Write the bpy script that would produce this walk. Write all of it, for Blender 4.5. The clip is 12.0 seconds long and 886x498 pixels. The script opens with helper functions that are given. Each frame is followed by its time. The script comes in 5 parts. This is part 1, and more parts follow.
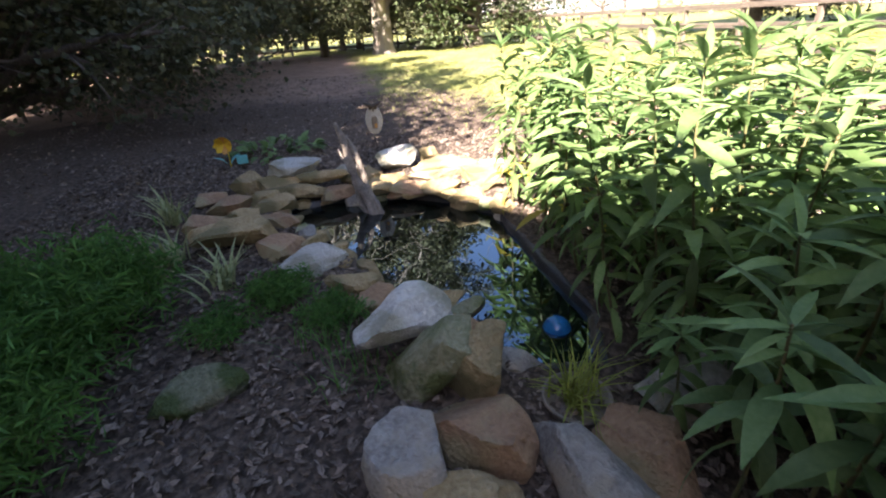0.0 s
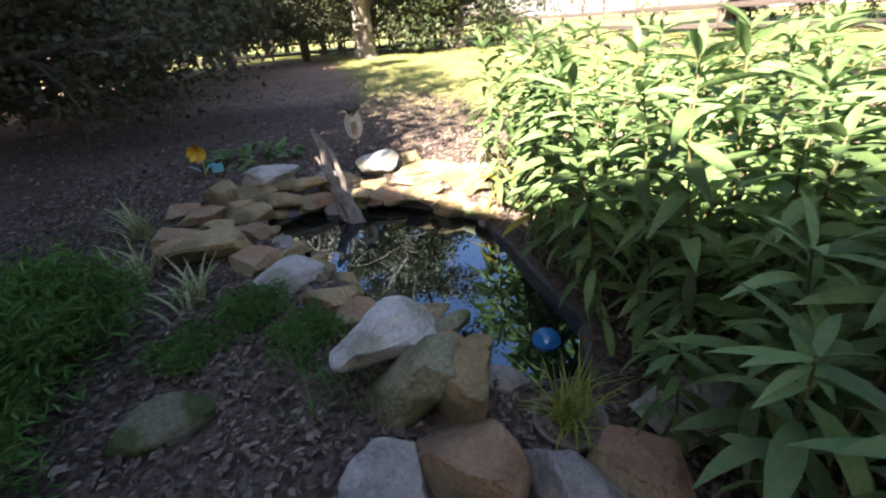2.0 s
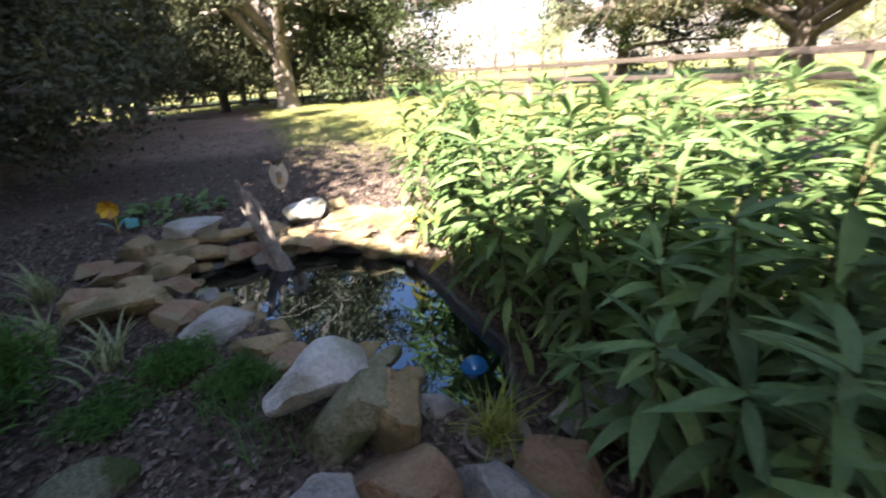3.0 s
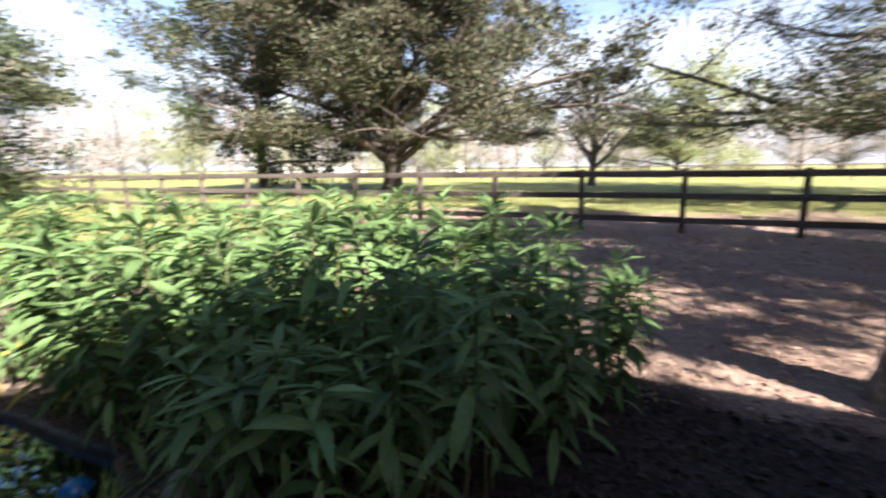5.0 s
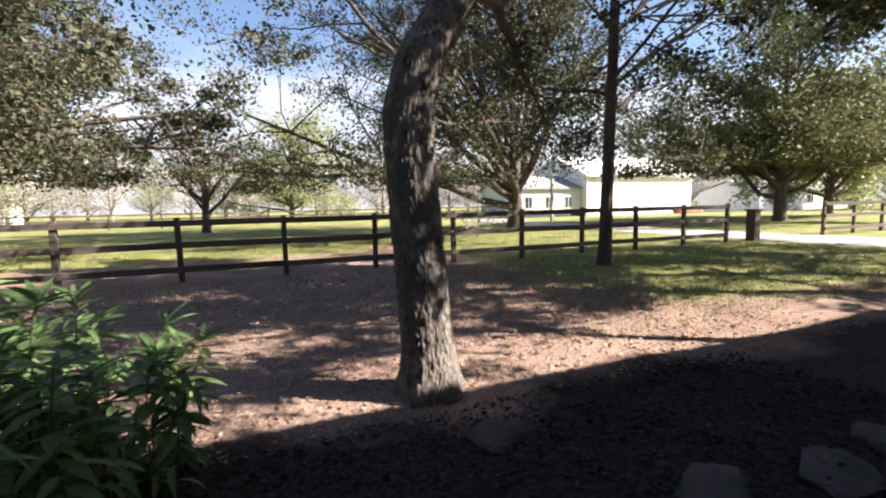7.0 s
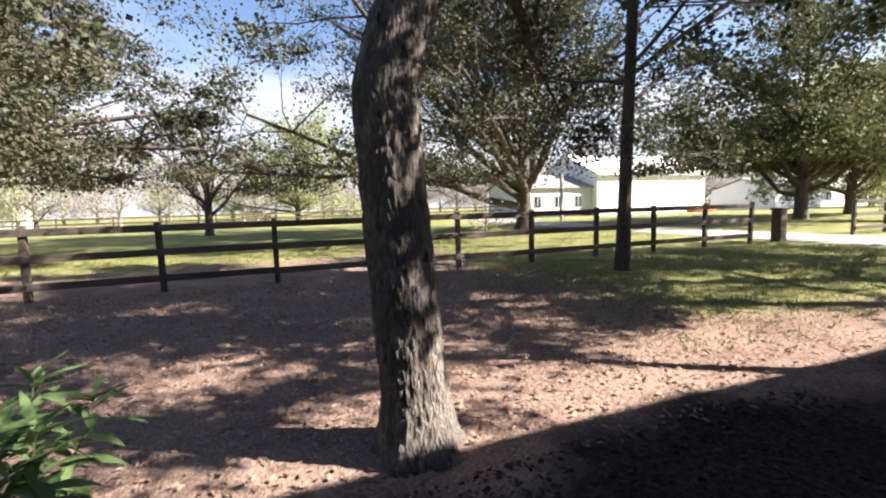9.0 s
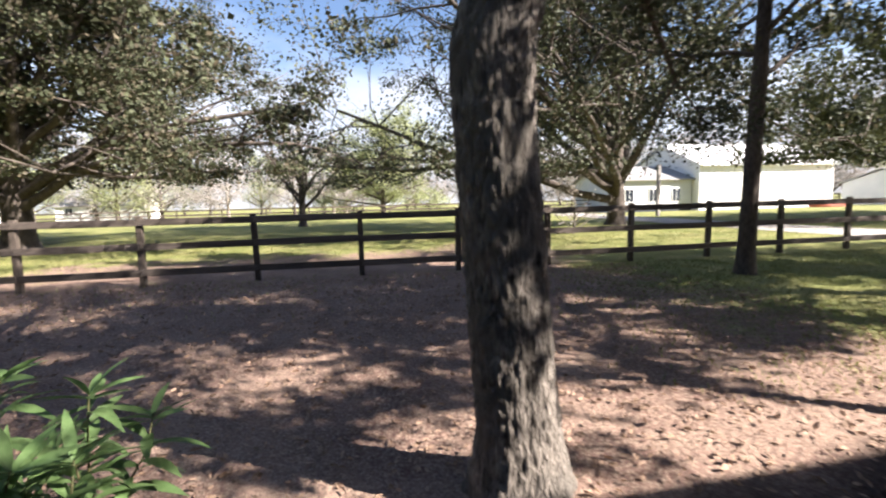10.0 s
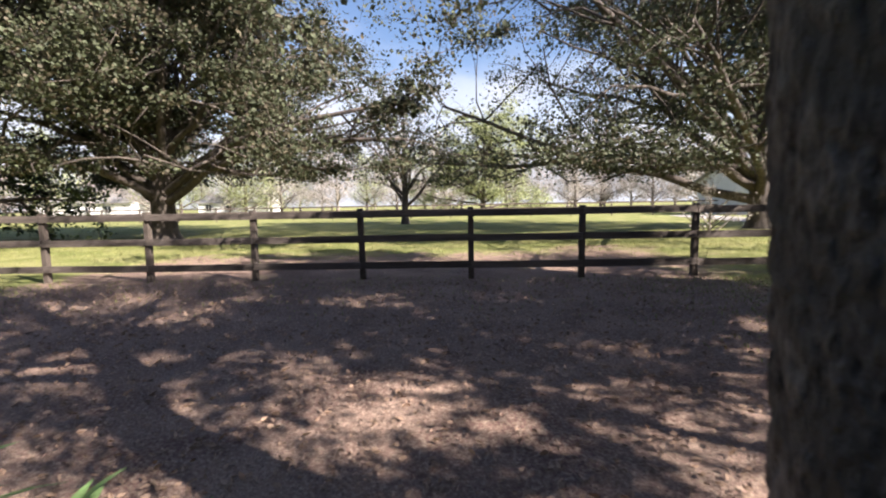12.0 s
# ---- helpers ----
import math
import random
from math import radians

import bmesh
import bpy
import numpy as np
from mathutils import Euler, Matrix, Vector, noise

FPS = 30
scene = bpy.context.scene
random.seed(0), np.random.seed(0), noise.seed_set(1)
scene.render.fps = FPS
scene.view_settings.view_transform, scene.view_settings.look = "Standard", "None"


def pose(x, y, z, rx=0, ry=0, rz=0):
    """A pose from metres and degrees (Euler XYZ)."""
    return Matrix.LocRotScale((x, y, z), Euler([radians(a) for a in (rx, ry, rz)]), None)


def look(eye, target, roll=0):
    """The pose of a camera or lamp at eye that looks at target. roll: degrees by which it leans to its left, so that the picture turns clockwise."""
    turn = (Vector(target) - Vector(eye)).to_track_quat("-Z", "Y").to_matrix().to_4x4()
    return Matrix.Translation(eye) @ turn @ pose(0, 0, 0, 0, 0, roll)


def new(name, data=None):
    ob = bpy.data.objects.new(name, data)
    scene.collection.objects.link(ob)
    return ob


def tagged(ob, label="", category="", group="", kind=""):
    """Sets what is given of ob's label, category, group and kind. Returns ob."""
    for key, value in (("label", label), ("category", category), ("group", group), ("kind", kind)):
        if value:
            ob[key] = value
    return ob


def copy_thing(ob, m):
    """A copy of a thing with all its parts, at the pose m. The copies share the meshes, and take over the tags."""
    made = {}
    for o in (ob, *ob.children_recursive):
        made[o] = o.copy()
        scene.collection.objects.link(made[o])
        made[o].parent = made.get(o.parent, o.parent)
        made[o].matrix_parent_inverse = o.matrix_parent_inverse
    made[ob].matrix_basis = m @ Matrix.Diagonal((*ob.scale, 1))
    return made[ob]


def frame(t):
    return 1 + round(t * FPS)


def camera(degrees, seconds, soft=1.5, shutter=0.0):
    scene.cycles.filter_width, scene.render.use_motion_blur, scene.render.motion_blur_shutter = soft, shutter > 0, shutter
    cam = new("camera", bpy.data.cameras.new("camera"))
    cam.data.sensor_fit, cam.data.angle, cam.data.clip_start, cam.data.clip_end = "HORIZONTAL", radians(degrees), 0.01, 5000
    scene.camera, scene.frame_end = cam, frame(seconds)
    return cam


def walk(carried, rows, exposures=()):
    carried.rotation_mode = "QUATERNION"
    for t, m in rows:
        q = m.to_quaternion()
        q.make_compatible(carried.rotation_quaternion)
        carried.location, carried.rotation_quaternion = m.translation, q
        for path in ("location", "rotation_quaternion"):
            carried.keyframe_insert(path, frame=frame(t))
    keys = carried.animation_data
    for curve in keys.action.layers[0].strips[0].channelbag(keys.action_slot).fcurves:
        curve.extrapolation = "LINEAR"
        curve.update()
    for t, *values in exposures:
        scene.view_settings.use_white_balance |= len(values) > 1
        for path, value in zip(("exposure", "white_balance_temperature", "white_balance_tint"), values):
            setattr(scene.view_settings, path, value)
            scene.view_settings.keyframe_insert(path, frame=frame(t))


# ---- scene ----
cam = camera(90.0, 12.0, soft=2.1, shutter=0.5)
PATH = [
    (0, (-0.672, 0.858, 1.373), (-2.414, 1.217, 0.458), -3.8),
    (0.5, (-0.761, 0.897, 1.351), (-2.489, 1.235, 0.404), -4.0),
    (1, (-0.821, 0.912, 1.325), (-2.545, 1.244, 0.367), -4.3),
    (1.5, (-0.814, 0.919, 1.334), (-2.542, 1.266, 0.389), -4.7),
    (2, (-0.79, 0.914, 1.353), (-2.523, 1.33, 0.446), -4.3),
    (2.5, (-0.74, 0.89, 1.379), (-2.467, 1.449, 0.54), -3.2),
    (2.7, (-0.709, 0.9, 1.385), (-2.43, 1.522, 0.579), -3.6),
    (4.3, (-0.134, 0.91, 1.44), (-1.46, 2.33, 0.966), -1.3),
    (4.5, (-0.071, 0.863, 1.445), (-1.272, 2.409, 1.012), -0.9),
    (5, (0.077, 0.747, 1.459), (-0.716, 2.547, 1.1), -0.7),
    (5.5, (0.145, 0.631, 1.478), (-0.156, 2.586, 1.186), -0.7),
    (6, (0.137, 0.676, 1.48), (0.355, 2.65, 1.245), -0.1),
    (6.5, (0.323, 0.764, 1.465), (0.864, 2.68, 1.269), -1.1),
    (7, (0.546, 0.814, 1.492), (1.291, 2.661, 1.303), -1.3),
    (9, (0.957, 1.529, 1.52), (1.667, 3.39, 1.332), -1.7),
    (9.5, (1.064, 1.762, 1.499), (1.566, 3.688, 1.307), -1.7),
    (10, (0.983, 2.063, 1.501), (1.345, 4.019, 1.295), -1.5),
    (10.5, (0.951, 2.363, 1.476), (1.131, 4.344, 1.272), -1.5),
    (11, (0.995, 2.726, 1.489), (0.998, 4.715, 1.273), -1.8),
    (11.5, (0.896, 2.93, 1.455), (0.831, 4.919, 1.255), -1.4),
    (12, (0.73, 3.126, 1.436), (0.662, 5.115, 1.237), -1.0),
]
walk(cam, [(t, look(eye, target, roll)) for t, eye, target, roll in PATH], exposures=[(0, 3.46, 6750, 19), (2.5, 3.36, 6750, 18), (4.5, 2.8, 6250, 17), (5.0, 2.52, 6200, 17), (7, 2.15, 6450, 17), (9.5, 2.2, 6350, 16), (12, 1.97, 6300, 18)])

# sun from the south-east, so that shadows run to -x and +y
SUN_EL, SUN_AZ = radians(35), radians(120)
sun = new("sun", bpy.data.lights.new("sun", "SUN"))
sun.data.energy, sun.data.angle, sun.data.color = 5.0, radians(0.5), (1.0, 0.93, 0.82)
sun_way = Vector((math.sin(SUN_AZ) * math.cos(SUN_EL), math.cos(SUN_AZ) * math.cos(SUN_EL), math.sin(SUN_EL)))
sun.matrix_world = look(sun_way * 60, (0, 0, 0))
world = bpy.data.worlds.new("sky")
scene.world = world
world.use_nodes = True
sky = world.node_tree.nodes.new("ShaderNodeTexSky")
sky.sky_type, sky.sun_disc = "NISHITA", False
sky.sun_elevation, sky.sun_rotation = SUN_EL, SUN_AZ
sky.air_density, sky.dust_density, sky.ozone_density = 1.05, 0.9, 2.6
world.node_tree.nodes["Background"].inputs["Strength"].default_value = 0.052
# thin bright haze and cloud that thickens towards the horizon all round
wnodes, wlinks = world.node_tree.nodes, world.node_tree.links
w_tc, w_sep, w_map, w_noise = (wnodes.new(k) for k in ("ShaderNodeTexCoord", "ShaderNodeSeparateXYZ", "ShaderNodeMapping", "ShaderNodeTexNoise"))
w_map.inputs["Scale"].default_value = (1.6, 1.6, 4.0)
w_noise.inputs["Scale"].default_value, w_noise.inputs["Detail"].default_value = 1.7, 6
wlinks.new(w_tc.outputs["Generated"], w_sep.inputs[0])
wlinks.new(w_tc.outputs["Generated"], w_map.inputs["Vector"])
wlinks.new(w_map.outputs[0], w_noise.inputs["Vector"])
w_low, w_sum, w_cover, w_mix = (wnodes.new(k) for k in ("ShaderNodeMath", "ShaderNodeMath", "ShaderNodeMapRange", "ShaderNodeMix"))
w_low.operation, w_sum.operation = "MULTIPLY_ADD", "ADD"
w_low.inputs[1].default_value, w_low.inputs[2].default_value = -1.6, 0.52
wlinks.new(w_sep.outputs["Z"], w_low.inputs[0])
wlinks.new(w_low.outputs[0], w_sum.inputs[0])
wlinks.new(w_noise.outputs["Fac"], w_sum.inputs[1])
w_cover.interpolation_type = "SMOOTHSTEP"
w_cover.inputs["From Min"].default_value, w_cover.inputs["From Max"].default_value = 0.4, 0.9
wlinks.new(w_sum.outputs[0], w_cover.inputs["Value"])
w_mix.data_type = "RGBA"
w_mix.inputs["B"].default_value = (5.4, 5.65, 6.0, 1)
wlinks.new(w_cover.outputs[0], w_mix.inputs["Factor"])
wlinks.new(sky.outputs[0], w_mix.inputs["A"])
wlinks.new(w_mix.outputs["Result"], wnodes["Background"].inputs["Color"])

rng = np.random.default_rng(7)

# ---- materials ----


def mat(name, a, b, rough=0.8, scale=6.0, fine=60.0, bump=0.3, stretch=(1, 1, 1), c=None, c_scale=1.2, island=0.0, objrand=0.0, spec=0.3, translucent=0.0, metal=0.0, dist=0.02):
    """Two colours mixed by grain, a third one in patches, relief, variation per piece."""
    m = bpy.data.materials.new(name)
    m.use_nodes = True
    nt = m.node_tree
    n, l = nt.nodes, nt.links
    p = n["Principled BSDF"]
    tc = n.new("ShaderNodeTexCoord")
    mp = n.new("ShaderNodeMapping")
    mp.inputs["Scale"].default_value = stretch
    l.new(tc.outputs["Object"], mp.inputs["Vector"])
    n1 = n.new("ShaderNodeTexNoise")
    n1.inputs["Scale"].default_value, n1.inputs["Detail"].default_value = scale, 6
    l.new(mp.outputs[0], n1.inputs["Vector"])
    n2 = n.new("ShaderNodeTexNoise")
    n2.inputs["Scale"].default_value, n2.inputs["Detail"].default_value = fine, 4
    l.new(mp.outputs[0], n2.inputs["Vector"])
    add = n.new("ShaderNodeMath")
    add.operation = "ADD"
    l.new(n1.outputs["Fac"], add.inputs[0])
    l.new(n2.outputs["Fac"], add.inputs[1])
    mr = n.new("ShaderNodeMapRange")
    mr.inputs["From Min"].default_value, mr.inputs["From Max"].default_value = 0.7, 1.3
    l.new(add.outputs[0], mr.inputs["Value"])
    mx = n.new("ShaderNodeMix")
    mx.data_type = "RGBA"
    mx.inputs["A"].default_value, mx.inputs["B"].default_value = (*a, 1), (*b, 1)
    l.new(mr.outputs[0], mx.inputs["Factor"])
    col = mx.outputs["Result"]
    if c:
        n3 = n.new("ShaderNodeTexNoise")
        n3.inputs["Scale"].default_value, n3.inputs["Detail"].default_value = c_scale, 5
        l.new(tc.outputs["Object"], n3.inputs["Vector"])
        r3 = n.new("ShaderNodeMapRange")
        r3.inputs["From Min"].default_value, r3.inputs["From Max"].default_value = 0.47, 0.6
        l.new(n3.outputs["Fac"], r3.inputs["Value"])
        m3 = n.new("ShaderNodeMix")
        m3.data_type = "RGBA"
        m3.inputs["B"].default_value = (*c, 1)
        l.new(r3.outputs[0], m3.inputs["Factor"])
        l.new(col, m3.inputs["A"])
        col = m3.outputs["Result"]
    for amount, kind in ((island, "ShaderNodeNewGeometry"), (objrand, "ShaderNodeObjectInfo")):
        if amount:
            g = n.new(kind)
            out = g.outputs["Random Per Island"] if kind == "ShaderNodeNewGeometry" else g.outputs["Random"]
            r = n.new("ShaderNodeMapRange")
            r.inputs["To Min"].default_value, r.inputs["To Max"].default_value = 1 - amount, 1 + amount
            l.new(out, r.inputs["Value"])
            h = n.new("ShaderNodeHueSaturation")
            l.new(r.outputs[0], h.inputs["Value"])
            l.new(col, h.inputs["Color"])
            col = h.outputs["Color"]
    l.new(col, p.inputs["Base Color"])
    p.inputs["Roughness"].default_value, p.inputs["Metallic"].default_value = rough, metal
    p.inputs["Specular IOR Level"].default_value = spec
    if bump:
        bn = n.new("ShaderNodeBump")
        bn.inputs["Strength"].default_value, bn.inputs["Distance"].default_value = bump, dist
        l.new(add.outputs[0], bn.inputs["Height"])
        l.new(bn.outputs[0], p.inputs["Normal"])
    if translucent:
        t = n.new("ShaderNodeBsdfTranslucent")
        l.new(col, t.inputs["Color"])
        ms = n.new("ShaderNodeMixShader")
        ms.inputs[0].default_value = translucent
        l.new(p.outputs[0], ms.inputs[1])
        l.new(t.outputs[0], ms.inputs[2])
        l.new(ms.outputs[0], n["Material Output"].inputs["Surface"])
    return m


BARK = mat("oak bark", (0.022, 0.018, 0.015), (0.30, 0.26, 0.22), 0.95, 14, 60, 1.0, (1, 1, 0.3), c=(0.12, 0.106, 0.09), c_scale=3.5, dist=0.03)
BARK_FAR = mat("bark", (0.045, 0.036, 0.03), (0.14, 0.115, 0.095), 0.95, 5, 30, 0.6, (1, 1, 0.3))
BARK_PALE = mat("pale bark", (0.17, 0.145, 0.12), (0.28, 0.245, 0.205), 0.9, 3, 25, 0.4, (1, 1, 0.4))
LEAF_OAK = mat("oak leaf", (0.042, 0.052, 0.027), (0.083, 0.09, 0.046), 0.65, 3, 30, 0, island=0.35, translucent=0.16)
LEAF_RUST = mat("autumn leaf", (0.115, 0.092, 0.06), (0.10, 0.09, 0.056), 0.6, 0.6, 30, 0, island=0.4, translucent=0.3)
LEAF_CEDAR = mat("cedar needles", (0.024, 0.04, 0.016), (0.06, 0.08, 0.03), 0.6, 0.8, 20, 0, island=0.4, translucent=0.15)
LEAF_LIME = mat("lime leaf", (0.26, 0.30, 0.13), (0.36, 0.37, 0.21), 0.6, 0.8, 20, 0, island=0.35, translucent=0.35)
# grey lightened so that distant haze sits in the leaf colour
LEAF_GREY = mat("haze-pale grey twigs", (0.34, 0.30, 0.265), (0.45, 0.41, 0.37), 0.8, 0.5, 20, 0, island=0.15, translucent=0.2)
LEAF_DULL = mat("dull green leaf", (0.075, 0.092, 0.035), (0.14, 0.145, 0.06), 0.7, 0.5, 20, 0, island=0.3, translucent=0.25)
LEAF_BUSH = mat("lance leaf", (0.095, 0.168, 0.056), (0.155, 0.23, 0.09), 0.48, 9, 70, 0.15, objrand=0.42, spec=0.22, translucent=0.3)
LEAF_BUSH_J = mat("lance leaf lower", (0.092, 0.164, 0.054), (0.15, 0.226, 0.088), 0.48, 9, 70, 0.15, island=0.5, spec=0.22, translucent=0.3)
LEAF_YELLOW = mat("yellowed leaf", (0.45, 0.36, 0.06), (0.35, 0.33, 0.07), 0.5, 9, 60, 0.1, island=0.3, translucent=0.35)
STEM = mat("green stem", (0.06, 0.08, 0.03), (0.12, 0.09, 0.04), 0.6, 12, 60, 0.2)
LEAF_FERN = mat("feathery green", (0.05, 0.14, 0.03), (0.10, 0.22, 0.05), 0.6, 4, 30, 0, island=0.35, translucent=0.3)
LEAF_IRIS = mat("iris blade", (0.10, 0.16, 0.06), (0.42, 0.42, 0.22), 0.5, 14, 60, 0, (4, 4, 0.5), island=0.35, translucent=0.25)
LEAF_SEDGE = mat("sedge blade", (0.16, 0.22, 0.03), (0.33, 0.34, 0.08), 0.5, 6, 60, 0, island=0.35, translucent=0.3)
GRASS = mat("grass blade", (0.15, 0.18, 0.046), (0.29, 0.278, 0.105), 0.6, 1.2, 30, 0, island=0.4, translucent=0.3)
LITTER = mat("fallen leaf", (0.23, 0.15, 0.10), (0.38, 0.265, 0.185), 0.7, 20, 90, 0.2, island=0.35, translucent=0.1)
# darker copy of the fallen leaf, with the path's shade in its colour
LITTER_SHADE = mat("shade-toned fallen leaf", (0.022, 0.016, 0.014), (0.06, 0.043, 0.036), 0.75, 20, 90, 0.2, island=0.4)
LITTER_DARK = mat("dark brown fallen leaf", (0.085, 0.064, 0.052), (0.22, 0.17, 0.138), 0.75, 20, 90, 0.2, island=0.5)
ROCK_WHITE = mat("white limestone", (0.40, 0.38, 0.35), (0.60, 0.58, 0.54), 0.9, 9, 48, 0.8, c=(0.30, 0.29, 0.23), c_scale=4, objrand=0.18, dist=0.035)
ROCK_TAN = mat("tan sandstone", (0.26, 0.18, 0.09), (0.42, 0.32, 0.18), 0.9, 9, 50, 0.8, c=(0.17, 0.14, 0.07), c_scale=3, objrand=0.18, dist=0.035)
ROCK_BROWN = mat("brown sandstone", (0.22, 0.13, 0.08), (0.36, 0.23, 0.14), 0.9, 8, 50, 0.75, c=(0.27, 0.22, 0.13), c_scale=3, objrand=0.18, dist=0.035)
ROCK_GREY = mat("grey stone", (0.17, 0.155, 0.14), (0.33, 0.305, 0.28), 0.85, 10, 55, 0.75, c=(0.30, 0.25, 0.19), c_scale=4, objrand=0.18, dist=0.035)
ROCK_STEP = mat("dark brown flagstone", (0.06, 0.047, 0.04), (0.12, 0.095, 0.08), 0.85, 9, 50, 0.6, c=(0.05, 0.05, 0.035), c_scale=4, objrand=0.2, dist=0.03)
ROCK_MOSS = mat("mossy stone", (0.20, 0.20, 0.11), (0.36, 0.34, 0.23), 0.92, 9, 50, 0.8, c=(0.12, 0.14, 0.05), c_scale=5, objrand=0.18, dist=0.035)
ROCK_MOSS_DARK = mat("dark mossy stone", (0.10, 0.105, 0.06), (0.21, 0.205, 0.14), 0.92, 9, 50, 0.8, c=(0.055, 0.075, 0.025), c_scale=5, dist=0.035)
LINER = mat("black rubber", (0.012, 0.012, 0.014), (0.03, 0.03, 0.033), 0.35, 6, 50, 0.3, spec=0.5)
DRIFT = mat("driftwood", (0.09, 0.075, 0.065), (0.30, 0.255, 0.215), 0.9, 5, 45, 0.7, (3, 3, 0.35))
FENCE_W = mat("weathered board", (0.055, 0.043, 0.036), (0.14, 0.115, 0.095), 0.9, 4, 40, 0.4, (0.25, 3, 3), objrand=0.25)
FENCE_P = mat("weathered post", (0.055, 0.043, 0.034), (0.14, 0.112, 0.09), 0.9, 4, 40, 0.4, (3, 3, 0.3), objrand=0.25)
FENCE_FAR = mat("grey far board", (0.30, 0.27, 0.24), (0.42, 0.39, 0.35), 0.9, 4, 30, 0.2)
WHITE_WALL = mat("white siding paint", (0.74, 0.74, 0.72), (0.82, 0.82, 0.80), 0.7, 0.8, 12, 0.1)
GREY_WALL = mat("pale grey siding", (0.50, 0.52, 0.54), (0.60, 0.61, 0.62), 0.7, 0.8, 12, 0.1)
ROOF = mat("grey roof shingle", (0.22, 0.21, 0.20), (0.34, 0.33, 0.32), 0.9, 3, 20, 0.3)
DARK_TRIM = mat("dark trim", (0.03, 0.035, 0.045), (0.06, 0.065, 0.075), 0.6, 3, 20, 0.1)
HOUSE_WALL = mat("brick house wall", (0.28, 0.17, 0.13), (0.40, 0.27, 0.21), 0.9, 3, 25, 0.3)
METAL_OWL = mat("weathered white metal", (0.30, 0.295, 0.28), (0.46, 0.45, 0.42), 0.5, 15, 80, 0.1)
METAL_DARK = mat("dark iron", (0.03, 0.027, 0.025), (0.07, 0.055, 0.045), 0.6, 15, 80, 0.1)
YELLOW_M = mat("yellow enamel", (0.55, 0.36, 0.03), (0.70, 0.48, 0.05), 0.4, 12, 60, 0.05)
TEAL_M = mat("teal enamel", (0.10, 0.38, 0.40), (0.16, 0.48, 0.50), 0.4, 12, 60, 0.05)
ORANGE_M = mat("rusty orange enamel", (0.45, 0.22, 0.05), (0.55, 0.30, 0.10), 0.5, 12, 60, 0.05)
POT_M = mat("brown plastic pot", (0.13, 0.11, 0.09), (0.24, 0.20, 0.17), 0.6, 12, 60, 0.1)
BLUE_M = mat("blue glazed float", (0.006, 0.09, 0.25), (0.012, 0.14, 0.34), 0.15, 6, 40, 0.02, spec=0.6)
RED_M = mat("faded red paint", (0.45, 0.12, 0.09), (0.55, 0.18, 0.13), 0.6, 4, 20, 0.1)

WATER = bpy.data.materials.new("pond water")
WATER.use_nodes = True
wn, wl = WATER.node_tree.nodes, WATER.node_tree.links
wp = wn["Principled BSDF"]
wp.inputs["Base Color"].default_value, wp.inputs["Roughness"].default_value, wp.inputs["IOR"].default_value = (0.006, 0.007, 0.006, 1), 0.0, 2.2
# blue of the mirrored sky painted into the reflection tint
wp.inputs["Specular Tint"].default_value = (0.52, 0.75, 1.0, 1)
wt, wb = wn.new("ShaderNodeTexNoise"), wn.new("ShaderNodeBump")
wt.inputs["Scale"].default_value, wt.inputs["Detail"].default_value = 4.5, 2
wb.inputs["Strength"].default_value, wb.inputs["Distance"].default_value = 0.06, 0.05
wl.new(wt.outputs["Fac"], wb.inputs["Height"])
wl.new(wb.outputs[0], wp.inputs["Normal"])

GLASS = bpy.data.materials.new("window glass")
GLASS.use_nodes = True
gp = GLASS.node_tree.nodes["Principled BSDF"]
gp.inputs["Base Color"].default_value, gp.inputs["Roughness"].default_value = (0.03, 0.035, 0.045, 1), 0.05

# ground: soil with leaf crumbs, turning into grass where the attribute says so
GROUND = bpy.data.materials.new("soil and turf")
GROUND.use_nodes = True
gn, gl = GROUND.node_tree.nodes, GROUND.node_tree.links
gb = gn["Principled BSDF"]
gtc = gn.new("ShaderNodeTexCoord")


def g_noise(scale, detail=6):
    t = gn.new("ShaderNodeTexNoise")
    t.inputs["Scale"].default_value, t.inputs["Detail"].default_value = scale, detail
    gl.new(gtc.outputs["Object"], t.inputs["Vector"])
    return t.outputs["Fac"]


def g_range(v, lo, hi):
    r = gn.new("ShaderNodeMapRange")
    r.inputs["From Min"].default_value, r.inputs["From Max"].default_value = lo, hi
    gl.new(v, r.inputs["Value"])
    return r.outputs[0]


def g_mix(f, a, b):
    x = gn.new("ShaderNodeMix")
    x.data_type = "RGBA"
    gl.new(f, x.inputs["Factor"])
    for key, v in (("A", a), ("B", b)):
        if isinstance(v, tuple):
            x.inputs[key].default_value = (*v, 1)
        else:
            gl.new(v, x.inputs[key])
    return x.outputs["Result"]


def g_math(op, a, b):
    x = gn.new("ShaderNodeMath")
    x.operation = op
    for i, v in enumerate((a, b)):
        if isinstance(v, (int, float)):
            x.inputs[i].default_value = v
        else:
            gl.new(v, x.inputs[i])
    return x.outputs[0]


